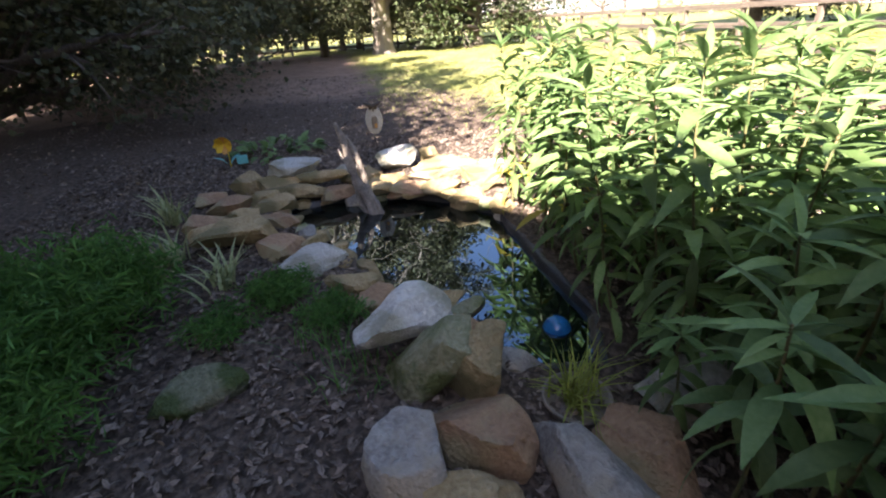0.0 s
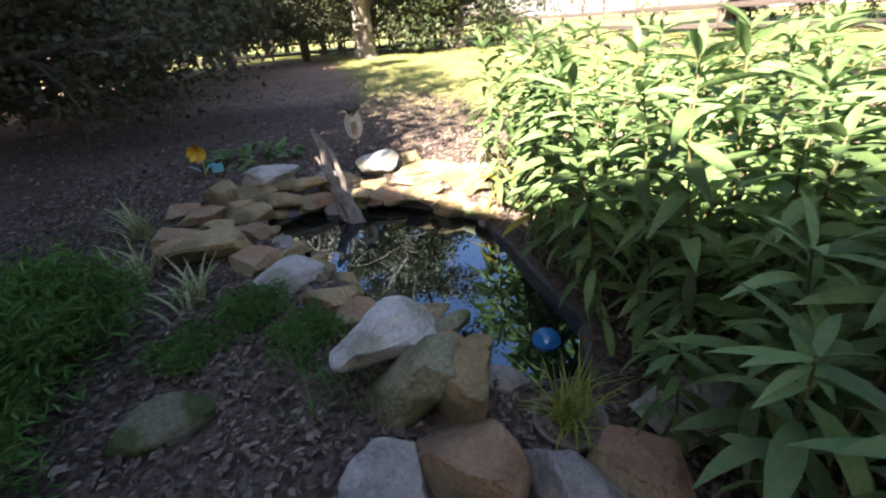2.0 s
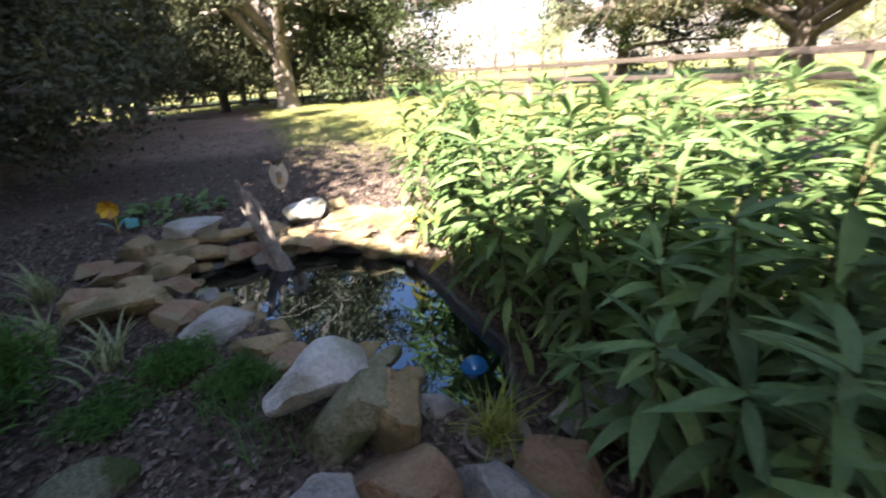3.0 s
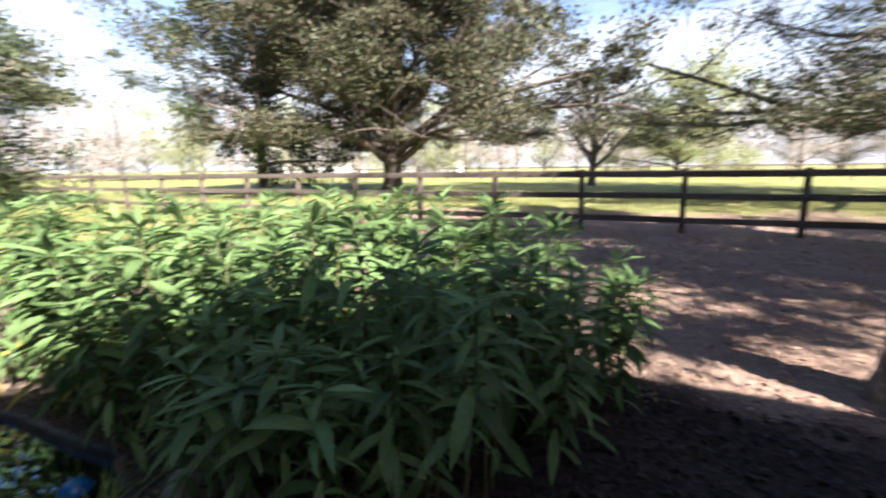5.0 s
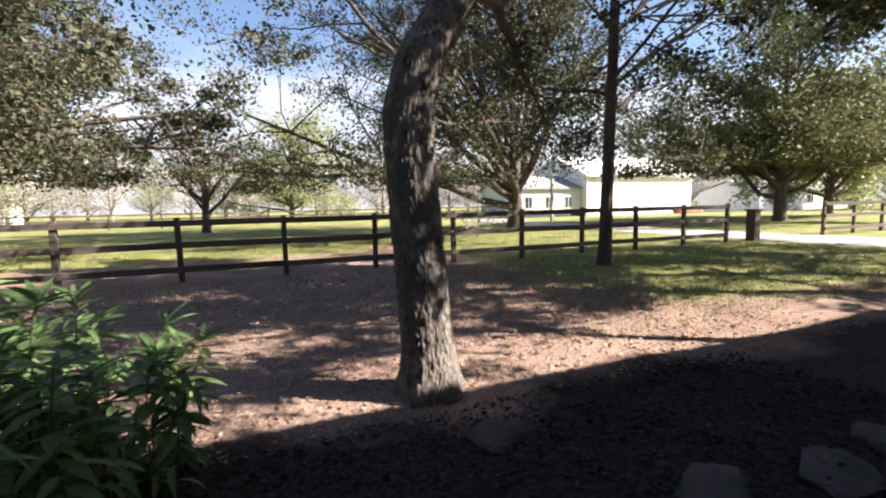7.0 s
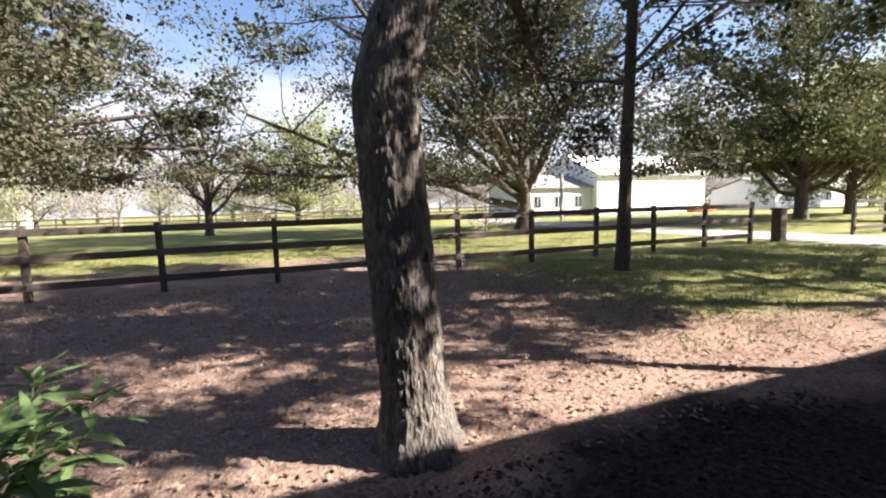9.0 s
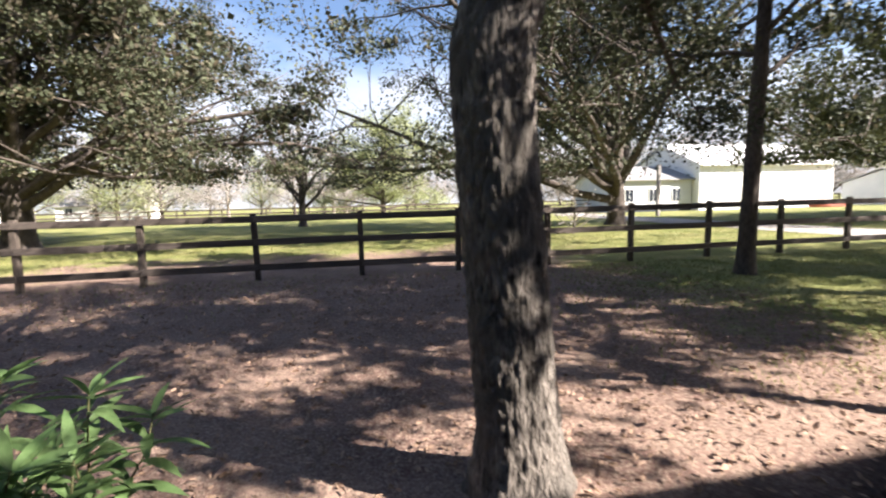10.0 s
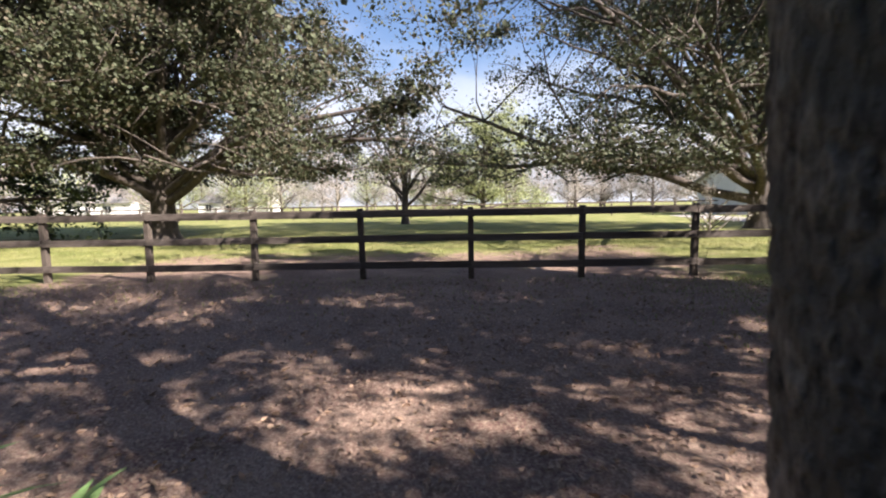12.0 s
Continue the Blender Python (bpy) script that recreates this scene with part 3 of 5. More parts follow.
# fence on the far side of the field
for k in range(-16, 16):
    fence_panel(k * 4.2, "dark three-board fence bay across the field", FENCE_P, FENCE_P, 50.0, 1.45, k == 15, "far fence panels", (1.38, 0.95, 0.5), 4.2)

# ---- buildings across the field ----


def window(parent, at, w, h, facing_y=-1):
    f = box("window", (w + 0.16, 0.08, h + 0.16), at, WHITE_WALL, parent, "white window frame", 0.01)
    box("pane", (w, 0.02, h), (at[0], at[1] + facing_y * 0.04, at[2]), GLASS, f, "dark glass pane", 0)
    box("mullion", (0.05, 0.03, h), (at[0], at[1] + facing_y * 0.055, at[2]), WHITE_WALL, f, bevel=0.004)


def gabled(name, at, size, eave, ridge, wall, roof_m, label, turn=0):
    w, d = size
    b = thing(name, at, label, "building", turn=turn)
    v = [(0, 0, 0), (w, 0, 0), (w, d, 0), (0, d, 0), (0, 0, eave), (w, 0, eave), (w, d, eave), (0, d, eave), (0, d / 2, ridge - 0.1), (w, d / 2, ridge - 0.1)]
    mesh_ob("wall", v, [(0, 1, 5, 4), (2, 3, 7, 6), (3, 0, 4, 8, 7), (1, 2, 6, 9, 5)], wall, b)
    for y0, y1 in ((-0.4, d / 2), (d + 0.4, d / 2)):
        t = 0.15
        rv = [(-0.4, y0, eave - 0.1), (w + 0.4, y0, eave - 0.1), (w + 0.4, y1, ridge), (-0.4, y1, ridge)]
        rv += [(x, y, z + t) for x, y, z in rv]
        mesh_ob("roof", rv, [(0, 1, 2, 3), (4, 5, 6, 7), (0, 1, 5, 4), (1, 2, 6, 5), (3, 0, 4, 7)], roof_m, b)
    return b


barn = gabled("barn", (36.8, 44, 0), (17.4, 12), 4.9, 7.6, WHITE_WALL, WHITE_WALL, "large white metal barn with a pale roof")
for i in range(22):
    box("siding_seam", (0.05, 0.03, 4.8), (0.4 + i * 0.79, -0.015, 2.42), WHITE_WALL, barn, bevel=0)
box("eave_trim", (17.6, 0.12, 0.22), (8.7, -0.45, 4.82), WHITE_WALL, barn)
wing = gabled("annex", (27.6, 45, 0), (9.1, 9), 3.4, 5.0, GREY_WALL, ROOF, "pale grey sided annex with dark windows beside the barn")
for i in range(3):
    window(wing, (1.6 + i * 2.8, -0.03, 1.75), 0.9, 1.3)
box("skirting", (9.1, 0.06, 0.75), (4.55, -0.035, 0.37), DARK_TRIM, wing)
shed = gabled("farmhouse", (-78, 84, 0), (18, 8), 2.8, 4.6, WHITE_WALL, ROOF, "low white farmhouse beyond the far fence")
for i in range(4):
    window(shed, (2.2 + i * 3.8, -0.03, 1.6), 1.1, 1.3)
shed2 = gabled("farmhouse", (-52, 92, 0), (14, 8), 2.6, 4.2, WHITE_WALL, ROOF, "low pale farmhouse beyond the far fence")
for i in range(3):
    window(shed2, (2.2 + i * 3.8, -0.03, 1.6), 1.1, 1.3)
shed3 = gabled("outbuilding", (62, 40, 0), (22, 9), 2.7, 4.2, GREY_WALL, ROOF, "long low grey outbuilding with a grey roof")
for i in range(5):
    window(shed3, (2.5 + i * 4.2, -0.03, 1.5), 1.3, 1.1)

# ---- the oak beside the path ----
oak = thing("oak_tree", (1.76, 4.13, 0), "oak with deeply furrowed grey bark, bending above head height", "tree")
axis = np.array([(0, 0, -0.05), (-0.02, 0, 0.35), (-0.07, 0, 0.9), (-0.12, 0.0, 1.6), (-0.13, 0.02, 2.2), (-0.02, 0.03, 2.65), (0.32, 0.05, 3.2), (0.68, 0.1, 3.9), (0.95, 0.2, 5.2), (1.05, 0.3, 6.6), (1.1, 0.4, 8.0)])
arad = np.array([0.265, 0.22, 0.206, 0.202, 0.2, 0.2, 0.188, 0.17, 0.13, 0.09, 0.04])
rings, sides = 240, 120
az_ = np.concatenate([np.linspace(-0.05, 3.6, 210), np.linspace(3.65, 8.0, 30)])
ap = np.stack([np.interp(az_, axis[:, 2], axis[:, a]) for a in range(3)], 1)
ar = np.interp(az_, axis[:, 2], arad)
for _ in range(3):
    ap[1:-1] = (ap[:-2] + ap[1:-1] * 2 + ap[2:]) / 4
tv = []
for i in range(rings):
    z = az_[i]
    for j in range(sides):
        a = 2 * math.pi * j / sides
        ca, sa = math.cos(a), math.sin(a)
        warp = noise.noise(Vector((ca * 1.5, sa * 1.5, z * 2.2))) * 0.25
        q = Vector(((ca + warp) * 6.6, (sa + warp) * 6.6, z * 6.5))
        d1 = noise.voronoi(q)[0]
        ridge = min((d1[1] - d1[0]) * 2.2, 1.0)
        rough = noise.noise(Vector((ca * 11, sa * 11, z * 22))) * 0.12
        rad = ar[i] * (1 + 0.06 * noise.noise(Vector((ca * 1.2, sa * 1.2, z * 1.1)))) + 0.015 * (ridge - 0.6) + 0.009 * rough
        if z < 0.35:
            rad *= 1 + (0.35 - max(z, 0)) ** 2 * 1.6 * (0.6 + 0.6 * math.sin(a * 5 + 1))
        tv.append((ap[i][0] + ca * rad, ap[i][1] + sa * rad, z))
tf = [(i * sides + j, i * sides + (j + 1) % sides, (i + 1) * sides + (j + 1) % sides, (i + 1) * sides + j) for i in range(rings - 1) for j in range(sides)]
mesh_ob("trunk", tv, tf, BARK, oak, smooth=True)
r_o = np.random.default_rng(31)
o_paths, o_tips = [], []
for i in range(20):
    z = 3.4 + 4.4 * (i / 20) ** 1.1
    k = int(np.argmin(np.abs(az_ - z)))
    a = i * 2.4 + 0.9
    ln = 4.3 * r_o.uniform(0.8, 1.1) * (1.1 - 0.5 * i / 20)
    main = wander(r_o, ap[k], (math.cos(a), math.sin(a), 0.34 + 0.02 * i), ln, 0.16, -0.015, 9)
    o_paths.append((main, np.linspace(ar[k] * 0.5, 0.012, 9)))
    for j in range(9):
        q = r_o.integers(2, 9)
        w = main[q] - main[q - 1]
        w = w / np.linalg.norm(w) + r_o.normal(size=3) * 0.8
        b = wander(r_o, main[q], w, r_o.uniform(0.7, 1.4), 0.2, -0.06, 5)
        o_paths.append((b, np.linspace(0.014, 0.004, 5)))
        o_tips += [b[-1], b[-2], b[2]]
ov, of = tube_arrays(o_paths, 6)
mesh_ob("branching", ov, of, BARK_FAR, oak, smooth=True)
o_tips = np.array([p for p in o_tips if noise.noise(Vector(p) / 1.1) > -0.2])
oi = r_o.integers(0, len(o_tips), 54000)
opts = o_tips[oi] + r_o.normal(size=(54000, 3)) * 0.22
opts = opts[(opts[:, 0] > -0.8) | (opts[:, 1] > 1.0)]
lv_, lf_ = leaf_arrays(opts, 0.07, r_o, aspect=0.3, droop=0.15)
mesh_ob("crown", lv_, lf_, LEAF_OAK, oak)

# ---- trees of the yard, the fence line and the field ----
grow_tree("live_oak", (-13.4, 24.0, 0), "broad spreading live oak with a low forked trunk", 3, [(0, 0, -0.1), (0.05, 0, 1.2), (0.0, 0.1, 2.6), (0.2, 0.1, 4.5), (0.3, 0.2, 8), (0.2, 0.2, 13.5)], [0.68, 0.52, 0.52, 0.38, 0.28, 0.1], 34, 11.3, 0.46, LEAF_OAK, BARK_FAR, 340000, 0.135, twigs=13, lean=(0.05, -0.1), low=0.26, droop=0.13, clump=0.13, limb_r=0.42, second=LEAF_RUST, share=0.28, skirt=2.7, up_gain=1.7, gaps=-0.07, low_fill=-0.14)
grow_tree("field_oak", (15.6, 25.6, 0), "large oak with many forking limbs behind the fence", 5, [(0, 0, -0.1), (0.05, 0, 1.2), (0.0, 0.1, 2.6), (0.1, 0.1, 5), (0.0, 0.2, 9), (0.2, 0.2, 15)], [0.55, 0.45, 0.42, 0.33, 0.24, 0.1], 36, 14.6, 0.46, LEAF_OAK, BARK_FAR, 150000, 0.128, twigs=12, lean=(-0.72, -0.12), low=0.22, droop=0.11, clump=0.115, limb_r=0.6, second=LEAF_RUST, share=0.1, skirt=2.5, up_gain=2.0, gaps=0.08)
grow_tree("slender_tree", (8.12, 9.2, 0), "tall slender dark-barked tree before the fence", 8, [(0, 0, -0.1), (0.05, 0, 1.5), (0.13, 0.02, 3.2), (0.2, 0.0, 5.2), (0.35, 0.1, 7.5), (0.4, 0.1, 10)], [0.17, 0.145, 0.135, 0.12, 0.09, 0.03], 14, 3.2, 0.4, LEAF_OAK, BARK_FAR, 14000, 0.11, twigs=6, low=0.46, droop=0.1, limb_r=0.4)
grow_tree("young_tree", (-3.3, 37.2, 0), "small nearly bare tree standing in the field", 11, [(0, 0, -0.1), (0.0, 0, 1.0), (0.05, 0, 2.4), (0.0, 0.05, 5.0), (0.1, 0.0, 9.2)], [0.34, 0.26, 0.24, 0.15, 0.03], 18, 5.0, 0.85, LEAF_GREY, BARK_FAR, 0, 0.14, twigs=5, low=0.3, droop=-0.05, limb_r=0.6)
grow_tree("pine_tree", (-21.5, 21.9, 0), "pine with a straight trunk and layered boughs", 13, [(0, 0, -0.1), (0.0, 0, 2.0), (0.05, 0, 5), (0.0, 0.05, 9), (0.1, 0.0, 13)], [0.34, 0.28, 0.24, 0.15, 0.04], 22, 4.6, 0.12, LEAF_CEDAR, BARK_FAR, 26000, 0.22, twigs=7, low=0.22, droop=0.12, aspect=0.28)
grow_tree("cedar_tree", (-27.5, 9.2, 0), "dense dark green cedar clothed to the ground", 17, [(0, 0, -0.1), (0.0, 0, 2.0), (0.05, 0, 4.5), (0.0, 0.05, 7), (0.1, 0.0, 9.5)], [0.30, 0.26, 0.2, 0.12, 0.03], 34, 4.6, 0.12, LEAF_CEDAR, BARK_FAR, 52000, 0.2, twigs=9, low=0.12, droop=0.1, clump=0.3, aspect=0.3)
grow_tree("yard_tree", (33.6, 20.5, 0), "leafy olive-green tree with a low forked trunk", 19, [(0, 0, -0.1), (0.0, 0, 1.5), (0.1, 0, 3.0), (0.2, 0.1, 6), (0.1, 0.0, 12)], [0.42, 0.36, 0.32, 0.24, 0.08], 26, 8.6, 0.4, LEAF_DULL, BARK_FAR, 60000, 0.22, twigs=9, low=0.25, droop=0.16, clump=0.2, skirt=3.5, gaps=-0.12)
grow_tree("yard_tree", (44.0, 23.0, 0), "leafy yellow-green tree beside the driveway", 21, [(0, 0, -0.1), (0.0, 0, 1.5), (0.1, 0, 2.8), (0.2, 0.1, 5), (0.1, 0.0, 9)], [0.4, 0.34, 0.3, 0.2, 0.06], 20, 6.0, 0.35, LEAF_LIME, BARK_FAR, 24000, 0.26, twigs=8, low=0.25, droop=0.15)
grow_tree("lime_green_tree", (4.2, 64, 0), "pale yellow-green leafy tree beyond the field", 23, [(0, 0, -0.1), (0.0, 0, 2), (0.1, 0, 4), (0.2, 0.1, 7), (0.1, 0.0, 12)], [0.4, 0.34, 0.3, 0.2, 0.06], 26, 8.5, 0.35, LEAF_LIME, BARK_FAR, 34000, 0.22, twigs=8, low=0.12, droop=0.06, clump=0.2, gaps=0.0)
grow_tree("pale_barked_tree", (-26.4, 3.7, 0), "tall tree with smooth pale bark and a forked trunk", 27, [(0, 0, -0.1), (0.0, 0.0, 1.2), (0.0, 0.05, 3), (0.2, 0.25, 6), (0.1, 0.4, 10), (0, 0.4, 19)], [0.56, 0.5, 0.46, 0.38, 0.28, 0.06], 24, 9.5, 0.7, LEAF_OAK, BARK_PALE, 75000, 0.17, twigs=11, low=0.26, droop=0.05, limb_r=0.65, gaps=0.13, skirt=4.2, clump=0.13)
# dark evergreens beside the pond's leaf-strewn bank
grow_tree("evergreen_shrub", (-9.6, -5.2, 0), "dense dark evergreen shrub at the shady bank", 33, [(0, 0, -0.1), (0.1, 0.1, 1.2), (0.0, 0.2, 2.6), (0.2, 0.1, 4.5), (0.1, 0.0, 7.5)], [0.26, 0.2, 0.17, 0.12, 0.04], 34, 3.3, 0.22, LEAF_OAK, BARK_FAR, 95000, 0.095, twigs=11, low=0.06, droop=0.1, clump=0.34, category="shrub")
grow_tree("evergreen_shrub", (-14.5, -6.0, 0), "dense dark evergreen shrub at the shady bank", 35, [(0, 0, -0.1), (0.1, 0.1, 1.2), (0.0, 0.2, 2.6), (0.2, 0.1, 5), (0.1, 0.0, 8.5)], [0.28, 0.22, 0.19, 0.13, 0.04], 34, 3.8, 0.22, LEAF_OAK, BARK_FAR, 36000, 0.16, twigs=9, low=0.06, droop=0.1, clump=0.34, category="shrub")
grow_tree("evergreen_shrub", (-21, -6.5, 0), "dense dark evergreen shrub at the lawn's edge", 36, [(0, 0, -0.1), (0.1, 0.1, 1.2), (0.0, 0.2, 2.6), (0.2, 0.1, 5), (0.1, 0.0, 8)], [0.28, 0.22, 0.19, 0.13, 0.04], 30, 3.8, 0.22, LEAF_CEDAR, BARK_FAR, 26000, 0.18, twigs=8, low=0.08, droop=0.1, clump=0.34, category="shrub")
for tx, ty, sd, hh in ((-24.5, -2.7, 81, 8.0), (-27.5, 0.6, 82, 7.0), (-28.0, 7.0, 83, 6.5), (-17.5, -4.6, 84, 7.0)):
    grow_tree("evergreen_tree", (tx, ty, 0), "dark evergreen tree with a bare lower stem behind the lawn", sd, [(0, 0, -0.1), (0.05, 0.0, 1.5), (0.0, 0.1, 3.0), (0.1, 0.0, hh * 0.7), (0.1, 0.0, hh)], [0.22, 0.17, 0.15, 0.1, 0.03], 26, 3.0, 0.15, LEAF_OAK, BARK_FAR, 26000, 0.16, twigs=8, low=0.16, droop=0.12, clump=0.3, aspect=0.35, skirt=0.7)
# trees out of view, added to shade the bank, the path and the soil
grow_tree("unseen_shade_tree", (2.4, -8.1, 0), "unseen tall leafy tree added to shade the bank", 37, [(0, 0, -0.1), (0.0, 0, 2.0), (0.1, 0.1, 4.0), (0.1, 0, 7), (0.1, 0.0, 11)], [0.3, 0.25, 0.22, 0.16, 0.05], 22, 4.4, 0.35, LEAF_OAK, BARK_FAR, 42000, 0.16, twigs=8, low=0.35, droop=0.05)
grow_tree("unseen_shade_tree", (-3.4, -6.6, 0), "unseen tall leafy tree added to shade the lawn and bank", 38, [(0, 0, -0.1), (0.0, 0, 2.0), (0.1, 0.1, 4.0), (0.1, 0, 7), (0.1, 0.0, 11)], [0.3, 0.25, 0.22, 0.16, 0.05], 24, 5.4, 0.35, LEAF_OAK, BARK_FAR, 60000, 0.16, twigs=8, low=0.35, droop=0.05)
grow_tree("unseen_shade_tree", (10.4, 4.0, 0), "unseen leafy tree added to dapple the soil by the fence", 39, [(0, 0, -0.1), (0.0, 0, 2.5), (0.1, 0.1, 4.5), (0.1, 0, 6.5), (0.1, 0.0, 9)], [0.2, 0.17, 0.15, 0.1, 0.04], 20, 4.0, 0.3, LEAF_OAK, BARK_FAR, 34000, 0.13, twigs=8, low=0.55, droop=0.02, gaps=-0.1, clump=0.18)
grow_tree("unseen_shade_tree", (8.3, 2.2, 0), "unseen slim tree added to dapple the oak trunk", 47, [(0, 0, -0.1), (0.0, 0, 2.5), (0.1, 0.0, 4.5), (0.0, 0, 6.5), (0.1, 0.0, 8.5)], [0.10, 0.08, 0.07, 0.05, 0.02], 16, 2.9, 0.3, LEAF_OAK, BARK_FAR, 9000, 0.11, twigs=7, low=0.58, droop=0.02, skirt=4.4, gaps=-0.15, clump=0.2)
grow_tree("unseen_shade_tree", (22.0, 3.6, 0), "unseen leafy tree added to shade the grass on the right", 43, [(0, 0, -0.1), (0.0, 0, 2.5), (0.1, 0.1, 4.5), (0.1, 0, 7.5), (0.1, 0.0, 11)], [0.24, 0.2, 0.17, 0.12, 0.04], 20, 4.8, 0.3, LEAF_OAK, BARK_FAR, 24000, 0.15, twigs=8, low=0.45, droop=0.02)
grow_tree("unseen_shade_tree", (15.2, 3.3, 0), "unseen leafy tree added to shade the soil before the fence", 40, [(0, 0, -0.1), (0.0, 0, 2.5), (0.1, 0.1, 4.5), (0.1, 0, 7.5), (0.1, 0.0, 11)], [0.24, 0.2, 0.17, 0.12, 0.04], 20, 4.6, 0.3, LEAF_OAK, BARK_FAR, 24000, 0.14, twigs=8, low=0.45, droop=0.02, gaps=-0.06, clump=0.18)

grow_tree("bare_shrub", (10.3, 20.4, 0), "small pale bare shrub with tangled twigs", 44, [(0, 0, -0.1), (0.05, 0, 0.4), (0.1, 0.05, 0.9), (0.05, 0.0, 1.9)], [0.06, 0.05, 0.04, 0.012], 16, 1.5, 0.6, LEAF_GREY, BARK_PALE, 260, 0.10, twigs=6, low=0.15, droop=0.05, category="shrub")
pole = thing("yard_post", (24.6, 34.1, 0), "tall pale painted wooden post in the field", "post")
box("shaft", (0.26, 0.26, 4.1), (0, 0, 1.98), FENCE_FAR, pole, bevel=0.03)
box("cap", (0.34, 0.34, 0.08), (0, 0, 4.06), FENCE_FAR, pole, bevel=0.02)
rock((51.5, 42.2, 0.3), (5.0, 1.6, 0.95), 0, RED_M, 71, "low heap under a faded red cover beside the barn", cuts=5, group="", name="covered_heap")

# gravel driveway through the gate
dv, df = [], []
for i in range(24):
    yy = 5.2 + i * 1.8
    xc = 19.4 + 0.012 * max(0, yy - 12) ** 1.6
    for k, o in enumerate((-1.9, -0.6, 0.6, 1.9)):
        dv.append((xc + o + 0.12 * math.sin(i * 1.7 + k), yy, 0.022 + 0.02 * (k in (1, 2))))
for i in range(23):
    for k in range(3):
        df.append((i * 4 + k, i * 4 + k + 1, i * 4 + k + 5, i * 4 + k + 4))
tagged(mesh_ob("driveway", dv, df, mat("pale gravel", (0.26, 0.235, 0.21), (0.40, 0.37, 0.335), 0.95, 3, 40, 0.5), smooth=True), "pale gravel driveway through the fence", "driveway", kind="structure")

# row of small cedars behind the lawn
base_c = grow_tree("hedgerow_cedar", (-38, -9.5, 0), "small cedar of the hedgerow behind the lawn", 41, [(0, 0, -0.1), (0.0, 0.05, 1.5), (0.1, 0, 3.0), (0.0, 0.05, 5), (0.1, 0.0, 8)], [0.2, 0.17, 0.14, 0.09, 0.03], 20, 2.6, 0.15, LEAF_CEDAR, BARK_FAR, 9000, 0.2, twigs=7, low=0.16, droop=0.1, clump=0.34, aspect=0.3, group="hedgerow cedars", skirt=0.9)
rr = random.Random(4)
for i in range(11):
    copy_thing(base_c, pose(-35.5 + rr.uniform(-2.5, 2.5), -7.3 + i * 1.75 + rr.uniform(-0.5, 0.5), 0, 0, 0, rr.uniform(0, 360)))
# far trees beyond the field, the grey leaves lightened to stand for haze
kinds = []
for i, (lm, lb) in enumerate(((LEAF_GREY, "bare grey-brown tree on the far side, paled for haze"), (LEAF_LIME, "soft pale green tree on the far side"), (LEAF_GREY, "twiggy tree on the far side, paled for haze"), (LEAF_GREY, "bare tree on the far side, paled for haze"))):
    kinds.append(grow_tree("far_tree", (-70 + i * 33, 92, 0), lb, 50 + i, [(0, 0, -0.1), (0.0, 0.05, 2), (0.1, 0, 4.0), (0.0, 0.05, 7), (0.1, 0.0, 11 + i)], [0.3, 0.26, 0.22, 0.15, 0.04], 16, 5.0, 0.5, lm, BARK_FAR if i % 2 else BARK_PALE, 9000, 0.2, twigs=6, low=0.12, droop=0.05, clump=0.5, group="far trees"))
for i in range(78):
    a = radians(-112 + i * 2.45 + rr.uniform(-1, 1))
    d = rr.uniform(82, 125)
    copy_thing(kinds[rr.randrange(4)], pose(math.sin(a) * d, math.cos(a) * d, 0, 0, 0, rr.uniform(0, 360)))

# ---- lance-leaved perennial thicket beside the pond ----
BUSH = [(-4.1, 2.1), (-3.5, 2.02), (-2.6, 2.02), (-1.95, 1.95), (-1.35, 1.92), (-0.85, 1.95), (-0.42, 2.35), (-0.1, 2.9), (0.12, 3.5), (0.05, 3.85), (-0.6, 4.25), (-1.6, 4.3), (-2.8, 3.9), (-3.9, 3.1), (-4.5, 2.6)]
thicket = thing("perennial_thicket", (-1.8, 3.0, 0), "tall leafy green perennial thicket, sunlit at the back", "plant")
rb = np.random.default_rng(77)
stems = []
while len(stems) < 165:
    x, y = rb.uniform(-4.6, 0.2), rb.uniform(1.8, 4.5)
    if in_poly(np.array([x]), np.array([y]), BUSH)[0] and all((x - a) ** 2 + (y - b) ** 2 > 0.14 ** 2 for a, b in stems):
        stems.append((x, y))


# nearer fringe that leans over the path and the last stones
FRINGE = [(-1.18, 1.7), (-1.02, 1.62), (-0.6, 1.64), (-0.35, 1.9), (-0.4, 2.3), (-0.85, 1.98), (-1.2, 1.95)]
stems.append((-0.02, 3.74))
near_stems = [(-1.16, 1.66), (-1.04, 1.64), (-1.58, 1.82), (-1.8, 1.95)]
r_near = np.random.default_rng(12)
while len(near_stems) < 15:
    x, y = r_near.uniform(-1.35, -0.3), r_near.uniform(1.4, 2.35)
    if in_poly(np.array([x]), np.array([y]), FRINGE)[0] and all((x - a) ** 2 + (y - b) ** 2 > 0.15 ** 2 for a, b in near_stems):
        near_stems.append((x, y))


def leaf_template(curl, width=0.16, k=5):
    """A lance-shaped leaf one unit long, folded along its midrib and arching down."""
    v, f = [], []
    for i in range(k + 1):
        t = i / k
        w = width * math.sin(math.pi * min(t * 0.94 + 0.05, 1)) ** 0.85 * (1 - 0.3 * t)
        x = t * (1 - 0.18 * curl * t)
        z = -curl * t * t * 0.55 + 0.05 * t
        v += [(x, -w, z + w * 0.35), (x, 0, z), (x, w, z + w * 0.35)]
    for i in range(k):
        a = i * 3
        f += [(a, a + 1, a + 4, a + 3), (a + 1, a + 2, a + 5, a + 4)]
    return np.array(v), f


